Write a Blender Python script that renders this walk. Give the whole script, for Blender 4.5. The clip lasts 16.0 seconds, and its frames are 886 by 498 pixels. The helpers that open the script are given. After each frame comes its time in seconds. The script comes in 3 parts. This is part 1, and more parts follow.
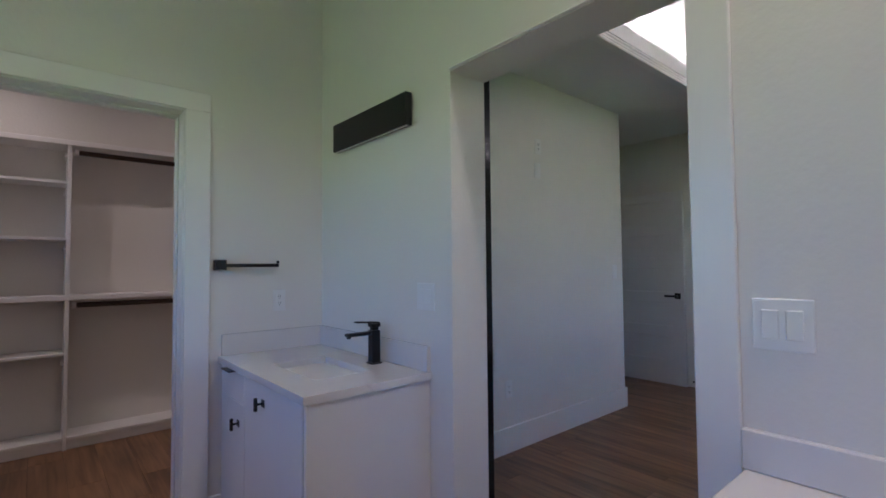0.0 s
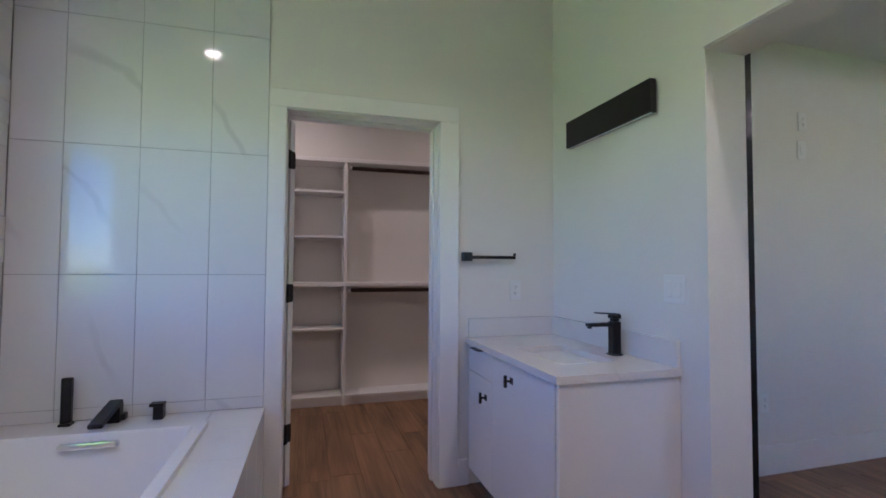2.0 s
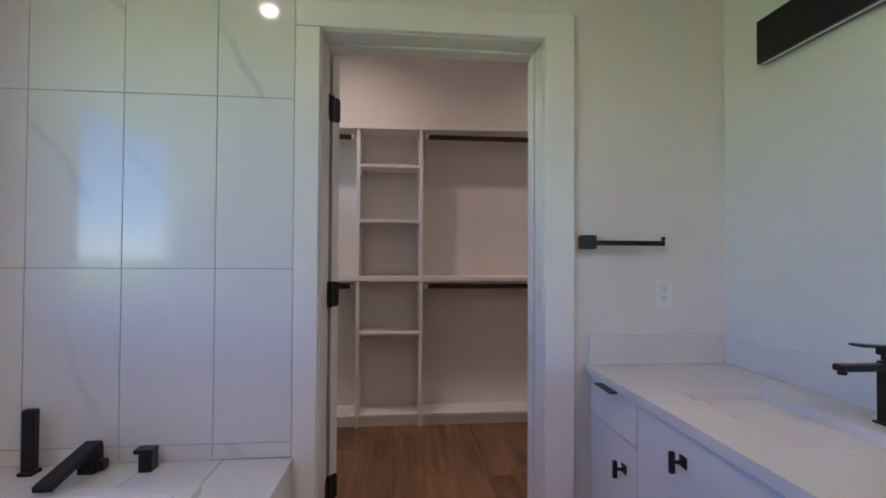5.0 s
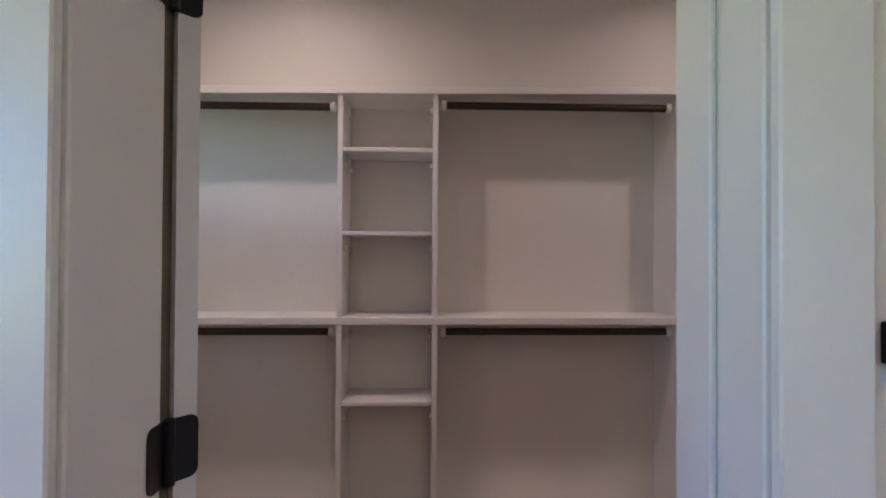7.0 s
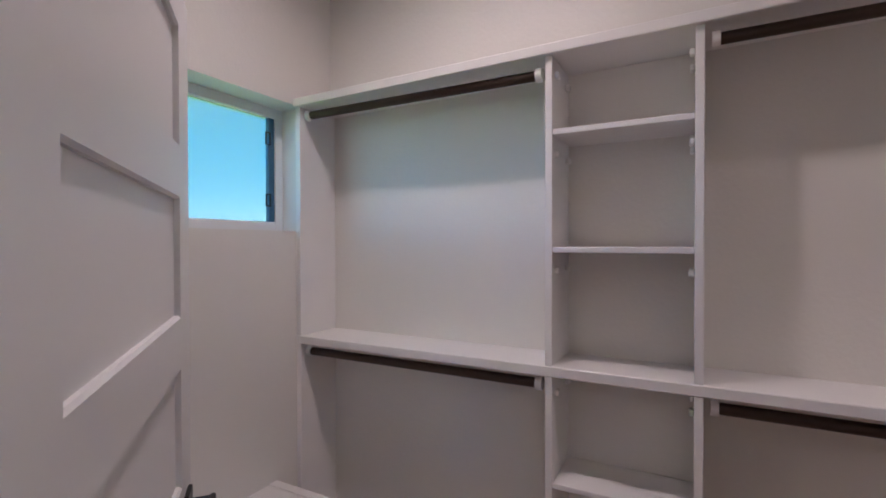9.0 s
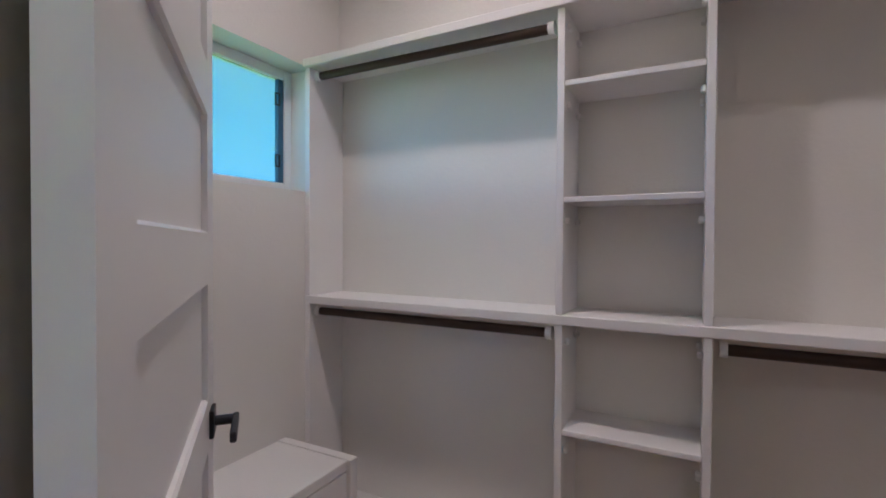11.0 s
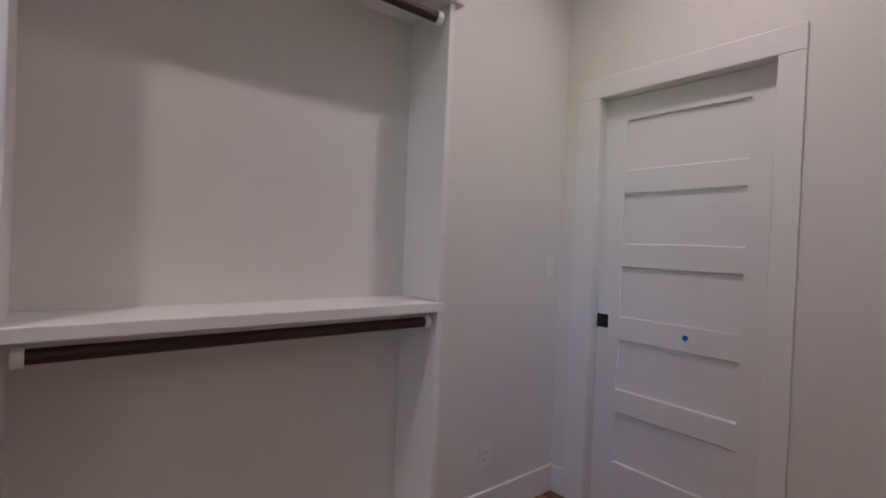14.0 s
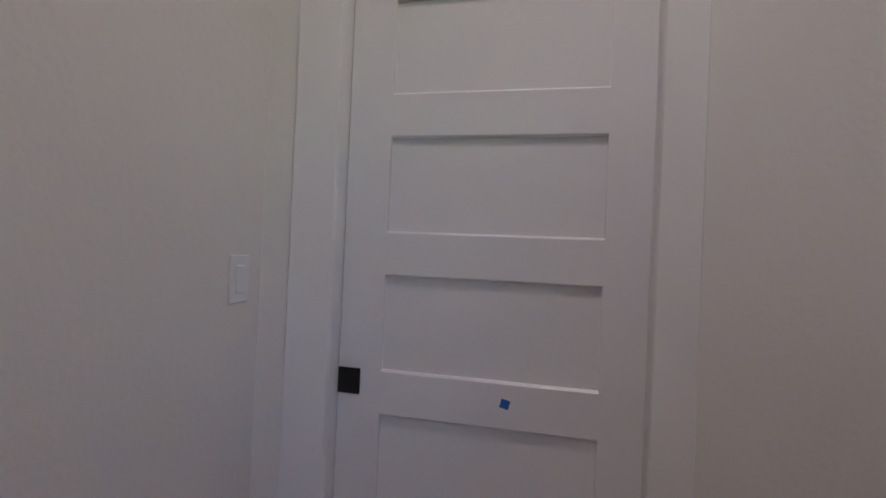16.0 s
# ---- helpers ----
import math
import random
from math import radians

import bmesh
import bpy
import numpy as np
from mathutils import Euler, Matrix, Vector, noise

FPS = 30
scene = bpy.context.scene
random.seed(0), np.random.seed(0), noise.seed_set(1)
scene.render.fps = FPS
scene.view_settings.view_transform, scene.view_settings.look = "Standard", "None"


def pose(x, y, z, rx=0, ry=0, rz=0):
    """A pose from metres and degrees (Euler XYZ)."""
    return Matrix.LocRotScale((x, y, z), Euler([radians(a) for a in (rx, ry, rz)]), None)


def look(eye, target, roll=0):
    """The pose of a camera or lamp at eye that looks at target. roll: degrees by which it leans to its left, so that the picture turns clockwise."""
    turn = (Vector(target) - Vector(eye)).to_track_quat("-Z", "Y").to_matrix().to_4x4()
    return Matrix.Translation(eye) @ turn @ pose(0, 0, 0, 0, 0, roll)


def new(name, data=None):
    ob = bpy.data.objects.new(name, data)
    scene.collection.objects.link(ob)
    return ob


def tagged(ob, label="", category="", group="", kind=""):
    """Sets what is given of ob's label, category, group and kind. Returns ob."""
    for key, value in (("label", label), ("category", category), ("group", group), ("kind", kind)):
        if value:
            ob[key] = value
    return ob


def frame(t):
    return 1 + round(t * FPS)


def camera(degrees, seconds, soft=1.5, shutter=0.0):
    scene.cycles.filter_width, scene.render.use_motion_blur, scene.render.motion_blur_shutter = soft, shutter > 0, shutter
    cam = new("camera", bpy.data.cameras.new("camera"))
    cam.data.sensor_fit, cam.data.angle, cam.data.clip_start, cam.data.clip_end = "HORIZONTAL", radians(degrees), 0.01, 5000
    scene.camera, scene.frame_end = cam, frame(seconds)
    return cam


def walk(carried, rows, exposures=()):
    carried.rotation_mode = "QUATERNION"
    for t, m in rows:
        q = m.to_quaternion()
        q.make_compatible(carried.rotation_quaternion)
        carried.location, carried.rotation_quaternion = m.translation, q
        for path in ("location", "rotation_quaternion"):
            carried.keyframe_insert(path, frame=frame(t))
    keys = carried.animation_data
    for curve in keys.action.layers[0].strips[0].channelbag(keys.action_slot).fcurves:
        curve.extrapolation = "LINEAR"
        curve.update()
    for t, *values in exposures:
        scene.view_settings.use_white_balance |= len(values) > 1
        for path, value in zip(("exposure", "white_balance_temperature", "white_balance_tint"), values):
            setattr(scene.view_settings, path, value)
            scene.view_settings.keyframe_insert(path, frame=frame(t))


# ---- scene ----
cam = camera(86.5, 16.0, soft=1.7)
EXPOSURE = [(0, 2.92, 5900, 16), (1, 3.15, 5800, 16.5), (2, 3.24, 5900, 18), (5.5, 3.24, 6500, 20), (7.2, 3.4, 6400, 20), (8.2, 3.53, 5950, 18), (9, 3.56, 5850, 17), (11.5, 3.62, 5680, 10), (12.3, 3.74, 5680, 11), (14, 3.63, 5800, 13), (16, 3.34, 5720, 12)]
PATH = [
    (0, (0.012, 0.129, 1.258), (1.314, 1.646, 1.332), -0.5),
    (0.5, (-0.05, 0.128, 1.244), (1.012, 1.821, 1.328), -0.1),
    (1, (-0.102, 0.127, 1.224), (0.771, 1.924, 1.311), 0.1),
    (1.5, (-0.149, 0.12, 1.215), (0.558, 1.989, 1.296), 0.2),
    (2, (-0.188, 0.127, 1.215), (0.38, 2.043, 1.292), 0.3),
    (2.5, (-0.2, 0.16, 1.207), (0.254, 2.106, 1.283), 0.4),
    (3, (-0.2, 0.227, 1.204), (0.143, 2.196, 1.274), 0.5),
    (3.2, (-0.199, 0.263, 1.206), (0.109, 2.238, 1.273), 0.5),
    (5.3, (0.029, 1.119, 1.22), (0.214, 3.11, 1.254), 0.3),
    (5.5, (0.047, 1.234, 1.248), (0.227, 3.225, 1.281), 0.3),
    (6, (0.135, 1.537, 1.29), (0.303, 3.53, 1.316), 0.3),
    (6.5, (0.178, 1.812, 1.336), (0.304, 3.808, 1.362), 0.5),
    (7, (0.136, 2.122, 1.377), (0.197, 4.121, 1.4), 0.3),
    (7.5, (0.154, 2.384, 1.49), (0.042, 4.38, 1.422), 0.4),
    (8, (0.187, 2.674, 1.494), (-0.254, 4.625, 1.475), 0.3),
    (8.5, (0.157, 2.759, 1.503), (-0.618, 4.602, 1.478), -0.1),
    (9, (0.159, 2.781, 1.497), (-0.789, 4.541, 1.474), -0.1),
    (9.2, (0.168, 2.801, 1.48), (-0.829, 4.535, 1.47), 0.3),
    (11.3, (0.084, 2.712, 1.29), (-0.808, 4.502, 1.253), 0.4),
    (11.5, (0.055, 2.694, 1.269), (-0.716, 4.539, 1.25), 0.6),
    (12, (0.011, 2.66, 1.277), (-0.356, 4.626, 1.242), 0.9),
    (12.5, (0.028, 2.682, 1.256), (0.065, 4.682, 1.245), 1.2),
    (13, (0.107, 2.766, 1.3), (0.555, 4.715, 1.254), 1.6),
    (13.5, (0.171, 2.896, 1.311), (1.052, 4.691, 1.273), 2.1),
    (14, (0.275, 3.04, 1.289), (1.534, 4.594, 1.267), 2.4),
    (14.5, (0.375, 3.284, 1.309), (2.022, 4.419, 1.3), 2.9),
    (15, (0.575, 3.471, 1.277), (2.416, 4.252, 1.273), 2.7),
    (15.5, (0.901, 3.649, 1.299), (2.813, 4.234, 1.293), 2.6),
    (16, (1.252, 3.872, 1.278), (3.204, 4.308, 1.296), 2.5),
]
walk(cam, [(t, look(eye, target, roll)) for t, eye, target, roll in PATH], exposures=EXPOSURE)


# ---- light ----
world = bpy.data.worlds.new("world")
scene.world = world
world.use_nodes = True
wn = world.node_tree
sky = wn.nodes.new("ShaderNodeTexSky")
sky.sky_type, sky.sun_disc = "NISHITA", False
sky.air_density, sky.ozone_density, sky.dust_density, sky.altitude = 0.7, 3.0, 0.1, 200
sky.sun_elevation, sky.sun_rotation = radians(48), radians(12)
deep = wn.nodes.new("ShaderNodeHueSaturation")
deep.inputs["Hue"].default_value, deep.inputs["Saturation"].default_value = 0.505, 1.5
wn.links.new(sky.outputs[0], deep.inputs["Color"])
wn.links.new(deep.outputs[0], wn.nodes["Background"].inputs[0])
wn.nodes["Background"].inputs[1].default_value = 0.125

sun_data = bpy.data.lights.new("sun", "SUN")
sun_data.energy, sun_data.angle, sun_data.color = 5.0, radians(0.5), (1.0, 0.95, 0.88)
sun = new("sun", sun_data)
sun.matrix_world = look((6, 30, 34), (0, 0, 0))


def disc_lamp(name, x, y, z, watts, spread=150, color=(1.0, 0.815, 0.745)):
    d = bpy.data.lights.new(name, "AREA")
    d.shape, d.size, d.energy, d.color = "DISK", 0.10, watts, color
    d.spread = radians(spread)
    ob = new(name, d)
    ob.location = (x, y, z)
    return ob


# ---- materials ----
def mat(name, color, rough=0.5, metal=0.0, vary=0.05, scale=6.0, bump=0.0, bump_scale=120.0, random_tone=0.0, coat=0.0):
    """Principled paint with a broad tone variation, fine relief and, if wanted, a tone of its own per object."""
    m = bpy.data.materials.new(name)
    m.use_nodes = True
    n, l = m.node_tree.nodes, m.node_tree.links
    b = n["Principled BSDF"]
    b.inputs["Roughness"].default_value, b.inputs["Metallic"].default_value = rough, metal
    b.inputs["Coat Weight"].default_value = coat
    co = n.new("ShaderNodeTexCoord")
    nz = n.new("ShaderNodeTexNoise")
    nz.inputs["Scale"].default_value, nz.inputs["Detail"].default_value = scale, 5
    l.new(co.outputs["Object"], nz.inputs["Vector"])
    ramp = n.new("ShaderNodeMix")
    ramp.data_type = "RGBA"
    ramp.inputs["A"].default_value = [c * (1 - vary) for c in color] + [1]
    ramp.inputs["B"].default_value = [min(1, c * (1 + vary)) for c in color] + [1]
    l.new(nz.outputs["Fac"], ramp.inputs["Factor"])
    out = ramp.outputs["Result"]
    if random_tone:
        info = n.new("ShaderNodeObjectInfo")
        hsv = n.new("ShaderNodeHueSaturation")
        mr = n.new("ShaderNodeMapRange")
        mr.inputs["To Min"].default_value, mr.inputs["To Max"].default_value = 1 - random_tone, 1 + random_tone
        l.new(info.outputs["Random"], mr.inputs["Value"])
        l.new(mr.outputs["Result"], hsv.inputs["Value"])
        l.new(out, hsv.inputs["Color"])
        out = hsv.outputs["Color"]
    l.new(out, b.inputs["Base Color"])
    r2 = n.new("ShaderNodeMapRange")
    r2.inputs["To Min"].default_value, r2.inputs["To Max"].default_value = max(0.02, rough - 0.06), min(1, rough + 0.06)
    l.new(nz.outputs["Fac"], r2.inputs["Value"])
    l.new(r2.outputs["Result"], b.inputs["Roughness"])
    if bump:
        n2 = n.new("ShaderNodeTexNoise")
        n2.inputs["Scale"].default_value, n2.inputs["Detail"].default_value = bump_scale, 3
        l.new(co.outputs["Object"], n2.inputs["Vector"])
        bp = n.new("ShaderNodeBump")
        bp.inputs["Strength"].default_value, bp.inputs["Distance"].default_value = bump, 0.004
        l.new(n2.outputs["Fac"], bp.inputs["Height"])
        l.new(bp.outputs["Normal"], b.inputs["Normal"])
    return m


def marble_mat(name, color, vein, rough, scale, amount=0.5, random_shift=True, width=0.03):
    """Polished stone or printed porcelain: broad clouding and sparse thin diagonal veins."""
    m = bpy.data.materials.new(name)
    m.use_nodes = True
    n, l = m.node_tree.nodes, m.node_tree.links
    b = n["Principled BSDF"]
    b.inputs["Roughness"].default_value = rough
    co = n.new("ShaderNodeTexCoord")
    add = n.new("ShaderNodeVectorMath")
    l.new(co.outputs["Object"], add.inputs[0])
    if random_shift:
        info = n.new("ShaderNodeObjectInfo")
        sc = n.new("ShaderNodeVectorMath")
        sc.operation = "SCALE"
        sc.inputs[0].default_value = (13.0, 7.0, 29.0)
        l.new(info.outputs["Random"], sc.inputs["Scale"])
        l.new(sc.outputs[0], add.inputs[1])
    warp = n.new("ShaderNodeTexNoise")
    warp.inputs["Scale"].default_value, warp.inputs["Detail"].default_value = scale, 3
    l.new(add.outputs[0], warp.inputs["Vector"])
    mixv = n.new("ShaderNodeVectorMath")
    mixv.operation = "MULTIPLY_ADD"
    l.new(warp.outputs["Color"], mixv.inputs[0])
    mixv.inputs[1].default_value = (0.16, 0.16, 0.16)
    l.new(add.outputs[0], mixv.inputs[2])
    wave = n.new("ShaderNodeTexWave")
    wave.wave_type, wave.bands_direction, wave.wave_profile = "BANDS", "X", "SIN"
    wave.inputs["Scale"].default_value, wave.inputs["Distortion"].default_value = scale * 0.32, 3.5
    wave.inputs["Detail"].default_value, wave.inputs["Detail Scale"].default_value = 4, 1.6
    mp = n.new("ShaderNodeMapping")
    mp.inputs["Rotation"].default_value = (0.25, 0.62, 0.5)
    l.new(mixv.outputs[0], mp.inputs["Vector"])
    l.new(mp.outputs[0], wave.inputs["Vector"])
    cr = n.new("ShaderNodeValToRGB")
    e = cr.color_ramp.elements
    e[0].position, e[0].color = 1 - width * 1.6, (0, 0, 0, 1)
    e[1].position, e[1].color = 1.0, (1, 1, 1, 1)
    l.new(wave.outputs["Fac"], cr.inputs["Fac"])
    mask = n.new("ShaderNodeTexNoise")
    mask.inputs["Scale"].default_value = scale * 0.8
    l.new(add.outputs[0], mask.inputs["Vector"])
    mr = n.new("ShaderNodeMapRange")
    mr.inputs["From Min"].default_value, mr.inputs["From Max"].default_value = 0.5, 0.64
    l.new(mask.outputs["Fac"], mr.inputs["Value"])
    mul = n.new("ShaderNodeMath")
    mul.operation = "MULTIPLY"
    l.new(cr.outputs["Color"], mul.inputs[0])
    l.new(mr.outputs["Result"], mul.inputs[1])
    mul2 = n.new("ShaderNodeMath")
    mul2.operation = "MULTIPLY"
    mul2.inputs[1].default_value = amount
    l.new(mul.outputs[0], mul2.inputs[0])
    cloud = n.new("ShaderNodeMix")
    cloud.data_type = "RGBA"
    cloud.inputs["A"].default_value = [c * 0.95 for c in color] + [1]
    cloud.inputs["B"].default_value = [min(1, c * 1.03) for c in color] + [1]
    l.new(warp.outputs["Fac"], cloud.inputs["Factor"])
    mx = n.new("ShaderNodeMix")
    mx.data_type = "RGBA"
    l.new(mul2.outputs[0], mx.inputs["Factor"])
    l.new(cloud.outputs["Result"], mx.inputs["A"])
    mx.inputs["B"].default_value = (*vein, 1)
    l.new(mx.outputs["Result"], b.inputs["Base Color"])
    return m


def wood_mat(name, dark, light, rough, along, grain=1.0, random_tone=0.12):
    """Wood with grain stretched along one axis of the object, a broad figure and a tone per plank."""
    m = bpy.data.materials.new(name)
    m.use_nodes = True
    n, l = m.node_tree.nodes, m.node_tree.links
    b = n["Principled BSDF"]
    b.inputs["Roughness"].default_value = rough
    co = n.new("ShaderNodeTexCoord")
    info = n.new("ShaderNodeObjectInfo")
    sc = n.new("ShaderNodeVectorMath")
    sc.operation = "SCALE"
    sc.inputs[0].default_value = (17.0, 31.0, 5.0)
    l.new(info.outputs["Random"], sc.inputs["Scale"])
    add = n.new("ShaderNodeVectorMath")
    l.new(co.outputs["Object"], add.inputs[0])
    l.new(sc.outputs[0], add.inputs[1])
    facs = []
    for scale, stretch, detail in ((5.0, 0.22, 4), (26.0 * grain, 0.05, 5)):
        mp = n.new("ShaderNodeMapping")
        s = [scale, scale, scale]
        s[along] = scale * stretch
        mp.inputs["Scale"].default_value = s
        l.new(add.outputs[0], mp.inputs["Vector"])
        nz = n.new("ShaderNodeTexNoise")
        nz.inputs["Scale"].default_value, nz.inputs["Detail"].default_value = 1.0, detail
        nz.inputs["Distortion"].default_value = 0.6
        l.new(mp.outputs[0], nz.inputs["Vector"])
        facs.append(nz.outputs["Fac"])
    avg = n.new("ShaderNodeMath")
    l.new(facs[0], avg.inputs[0])
    l.new(facs[1], avg.inputs[1])
    mr = n.new("ShaderNodeMapRange")
    mr.inputs["From Min"].default_value, mr.inputs["From Max"].default_value = 0.7, 1.3
    l.new(avg.outputs[0], mr.inputs["Value"])
    mx = n.new("ShaderNodeMix")
    mx.data_type = "RGBA"
    mx.inputs["A"].default_value, mx.inputs["B"].default_value = (*dark, 1), (*light, 1)
    l.new(mr.outputs["Result"], mx.inputs["Factor"])
    hsv = n.new("ShaderNodeHueSaturation")
    m2 = n.new("ShaderNodeMapRange")
    m2.inputs["To Min"].default_value, m2.inputs["To Max"].default_value = 1 - random_tone, 1 + random_tone
    l.new(info.outputs["Random"], m2.inputs["Value"])
    l.new(m2.outputs["Result"], hsv.inputs["Value"])
    l.new(mx.outputs["Result"], hsv.inputs["Color"])
    l.new(hsv.outputs["Color"], b.inputs["Base Color"])
    bp = n.new("ShaderNodeBump")
    bp.inputs["Strength"].default_value, bp.inputs["Distance"].default_value = 0.15, 0.002
    l.new(facs[1], bp.inputs["Height"])
    l.new(bp.outputs["Normal"], b.inputs["Normal"])
    return m


def glass_mat(name, tint):
    m = bpy.data.materials.new(name)
    m.use_nodes = True
    n, l = m.node_tree.nodes, m.node_tree.links
    n.remove(n["Principled BSDF"])
    tr, gl, mx = n.new("ShaderNodeBsdfTransparent"), n.new("ShaderNodeBsdfGlossy"), n.new("ShaderNodeMixShader")
    tr.inputs["Color"].default_value = (*tint, 1)
    gl.inputs["Roughness"].default_value = 0.02
    mx.inputs[0].default_value = 0.05
    l.new(tr.outputs[0], mx.inputs[1])
    l.new(gl.outputs[0], mx.inputs[2])
    l.new(mx.outputs[0], n["Material Output"].inputs["Surface"])
    return m


def pale_glass_mat(name, tint, scatter):
    """Tinted, partly scattering glass that keeps the view through it dim and pale."""
    m = glass_mat(name, tint)
    n, l = m.node_tree.nodes, m.node_tree.links
    tl, mx = n.new("ShaderNodeBsdfTranslucent"), n.new("ShaderNodeMixShader")
    tl.inputs["Color"].default_value = (*scatter, 1)
    mx.inputs[0].default_value = 0.35
    l.new(n["Mix Shader"].outputs[0], mx.inputs[1])
    l.new(tl.outputs[0], mx.inputs[2])
    l.new(mx.outputs[0], n["Material Output"].inputs["Surface"])
    return m


def glow_mat(name, color, strength):
    m = bpy.data.materials.new(name)
    m.use_nodes = True
    b = m.node_tree.nodes["Principled BSDF"]
    b.inputs["Base Color"].default_value = (0.9, 0.9, 0.9, 1)
    b.inputs["Emission Color"].default_value = (*color, 1)
    b.inputs["Emission Strength"].default_value = strength
    return m


WALL = mat("wall_paint", (0.79, 0.768, 0.72), 0.5, vary=0.03, scale=2.5, bump=0.24, bump_scale=62)
CEIL = mat("ceiling_paint", (0.80, 0.79, 0.77), 0.7, vary=0.02, scale=3, bump=0.18, bump_scale=60)
TRIM = mat("trim_paint", (0.82, 0.81, 0.785), 0.32, vary=0.02, scale=5, bump=0.03, bump_scale=40)
SHELF = mat("shelf_paint", (0.84, 0.825, 0.805), 0.38, vary=0.03, scale=5, bump=0.06, bump_scale=50)
DOORP = mat("door_paint", (0.79, 0.78, 0.765), 0.33, vary=0.02, scale=4, bump=0.04, bump_scale=90)
CAB = mat("cabinet_paint", (0.80, 0.79, 0.78), 0.35, vary=0.02, scale=4)
BLACK = mat("black_metal", (0.012, 0.012, 0.013), 0.38, metal=0.3, vary=0.2, scale=20, bump=0.05, bump_scale=300)
GLOSSY = mat("black_gloss_frame", (0.012, 0.012, 0.014), 0.1, metal=0.1, vary=0.2, scale=8)
BRONZE = mat("bronze_rod", (0.055, 0.035, 0.026), 0.4, metal=0.5, vary=0.2, scale=12)
CHROME = mat("chrome", (0.8, 0.8, 0.82), 0.1, metal=1.0, vary=0.03, scale=10)
PLATE = mat("switch_plastic", (0.82, 0.82, 0.80), 0.3, vary=0.01, scale=8)
SLOT = mat("outlet_slot", (0.05, 0.05, 0.05), 0.6)
VINYL = mat("window_vinyl", (0.82, 0.83, 0.83), 0.35, vary=0.02, scale=8)
SASH = mat("dark_sash", (0.05, 0.14, 0.22), 0.4, vary=0.1, scale=10)
ACRYL = mat("tub_acrylic", (0.84, 0.84, 0.85), 0.12, vary=0.01, scale=3, coat=0.4)
CERAMIC = mat("sink_ceramic", (0.85, 0.85, 0.85), 0.08, vary=0.01, scale=3)
TAPE = mat("blue_tape", (0.02, 0.12, 0.42), 0.6, vary=0.1, scale=60)
# dark brown that paints shade into narrow gaps at the hinges and vanity
GAP_SHADE = mat("gap_shade", (0.16, 0.135, 0.10), 0.7, vary=0.25, scale=14)
GROUT = mat("grout", (0.36, 0.36, 0.37), 0.85, vary=0.08, scale=40)
TILE = marble_mat("marble_tile", (0.74, 0.74, 0.745), (0.40, 0.40, 0.42), 0.07, 2.2, 0.32, width=0.018)
TILE.node_tree.nodes["Principled BSDF"].inputs["Specular IOR Level"].default_value = 0.32
HTILE = marble_mat("herringbone_tile", (0.78, 0.775, 0.765), (0.5, 0.5, 0.5), 0.22, 3.0, 0.5)
QUARTZ = marble_mat("quartz", (0.78, 0.76, 0.73), (0.6, 0.58, 0.56), 0.16, 5.0, 0.35, random_shift=False)
PLANK = wood_mat("oak_plank", (0.11, 0.054, 0.027), (0.34, 0.185, 0.096), 0.42, 1)
SUBFLOOR = mat("plank_joint", (0.05, 0.03, 0.02), 0.9, vary=0.2, scale=20)
GRASS = mat("grass", (0.18, 0.31, 0.07), 0.9, vary=0.35, scale=0.8, bump=0.8, bump_scale=30)
GLASS = glass_mat("clear_glass", (0.92, 0.95, 0.98))
GLASS2 = pale_glass_mat("pale_glass", (0.40, 0.40, 0.36), (0.44, 0.50, 0.46))
LENS = glow_mat("lamp_lens", (1.0, 0.92, 0.95), 2.4)
COVE = glow_mat("cove_strip", (1.0, 0.87, 0.88), 2.1)


# ---- building blocks ----
def box(bm, x0, x1, y0, y1, z0, z1, bevel=0.0, seg=1):
    """Adds one box to a bmesh, its edges rounded by bevel."""
    r = bmesh.ops.create_cube(bm, size=1.0, matrix=Matrix.Translation(((x0 + x1) / 2, (y0 + y1) / 2, (z0 + z1) / 2)) @ Matrix.Diagonal((x1 - x0, y1 - y0, z1 - z0, 1)))
    if bevel:
        edges = list({e for v in r["verts"] for e in v.link_edges})
        bmesh.ops.bevel(bm, geom=edges, offset=bevel, segments=seg, affect="EDGES", profile=0.5)
    return bm


def cyl(bm, r, depth, m, seg=24, r2=None):
    bmesh.ops.create_cone(bm, cap_ends=True, segments=seg, radius1=r, radius2=r if r2 is None else r2, depth=depth, matrix=m)
    return bm


def mesh_of(bm, name, material, smooth=False):
    me = bpy.data.meshes.new(name)
    bm.to_mesh(me)
    bm.free()
    me.materials.append(material)
    if smooth:
        for p in me.polygons:
            p.use_smooth = True
    return me


def part(name, bm, material, parent=None, label="", smooth=False):
    ob = new(name, mesh_of(bm, name, material, smooth))
    if parent is not None:
        ob.parent = parent
    return tagged(ob, label) if label else ob


def pbox(name, parent, material, x0, x1, y0, y1, z0, z1, bevel=0.002, label=""):
    return part(name, box(bmesh.new(), x0, x1, y0, y1, z0, z1, bevel), material, parent, label)


def thing(name, label, category, m=None, group=""):
    ob = tagged(new(name), label, category, group)
    ob.empty_display_size = 0.1
    if m is not None:
        ob.matrix_world = m
    return ob


def setting(name, bm, material, label, category):
    return tagged(part(name, bm, material), label, category, kind="structure")


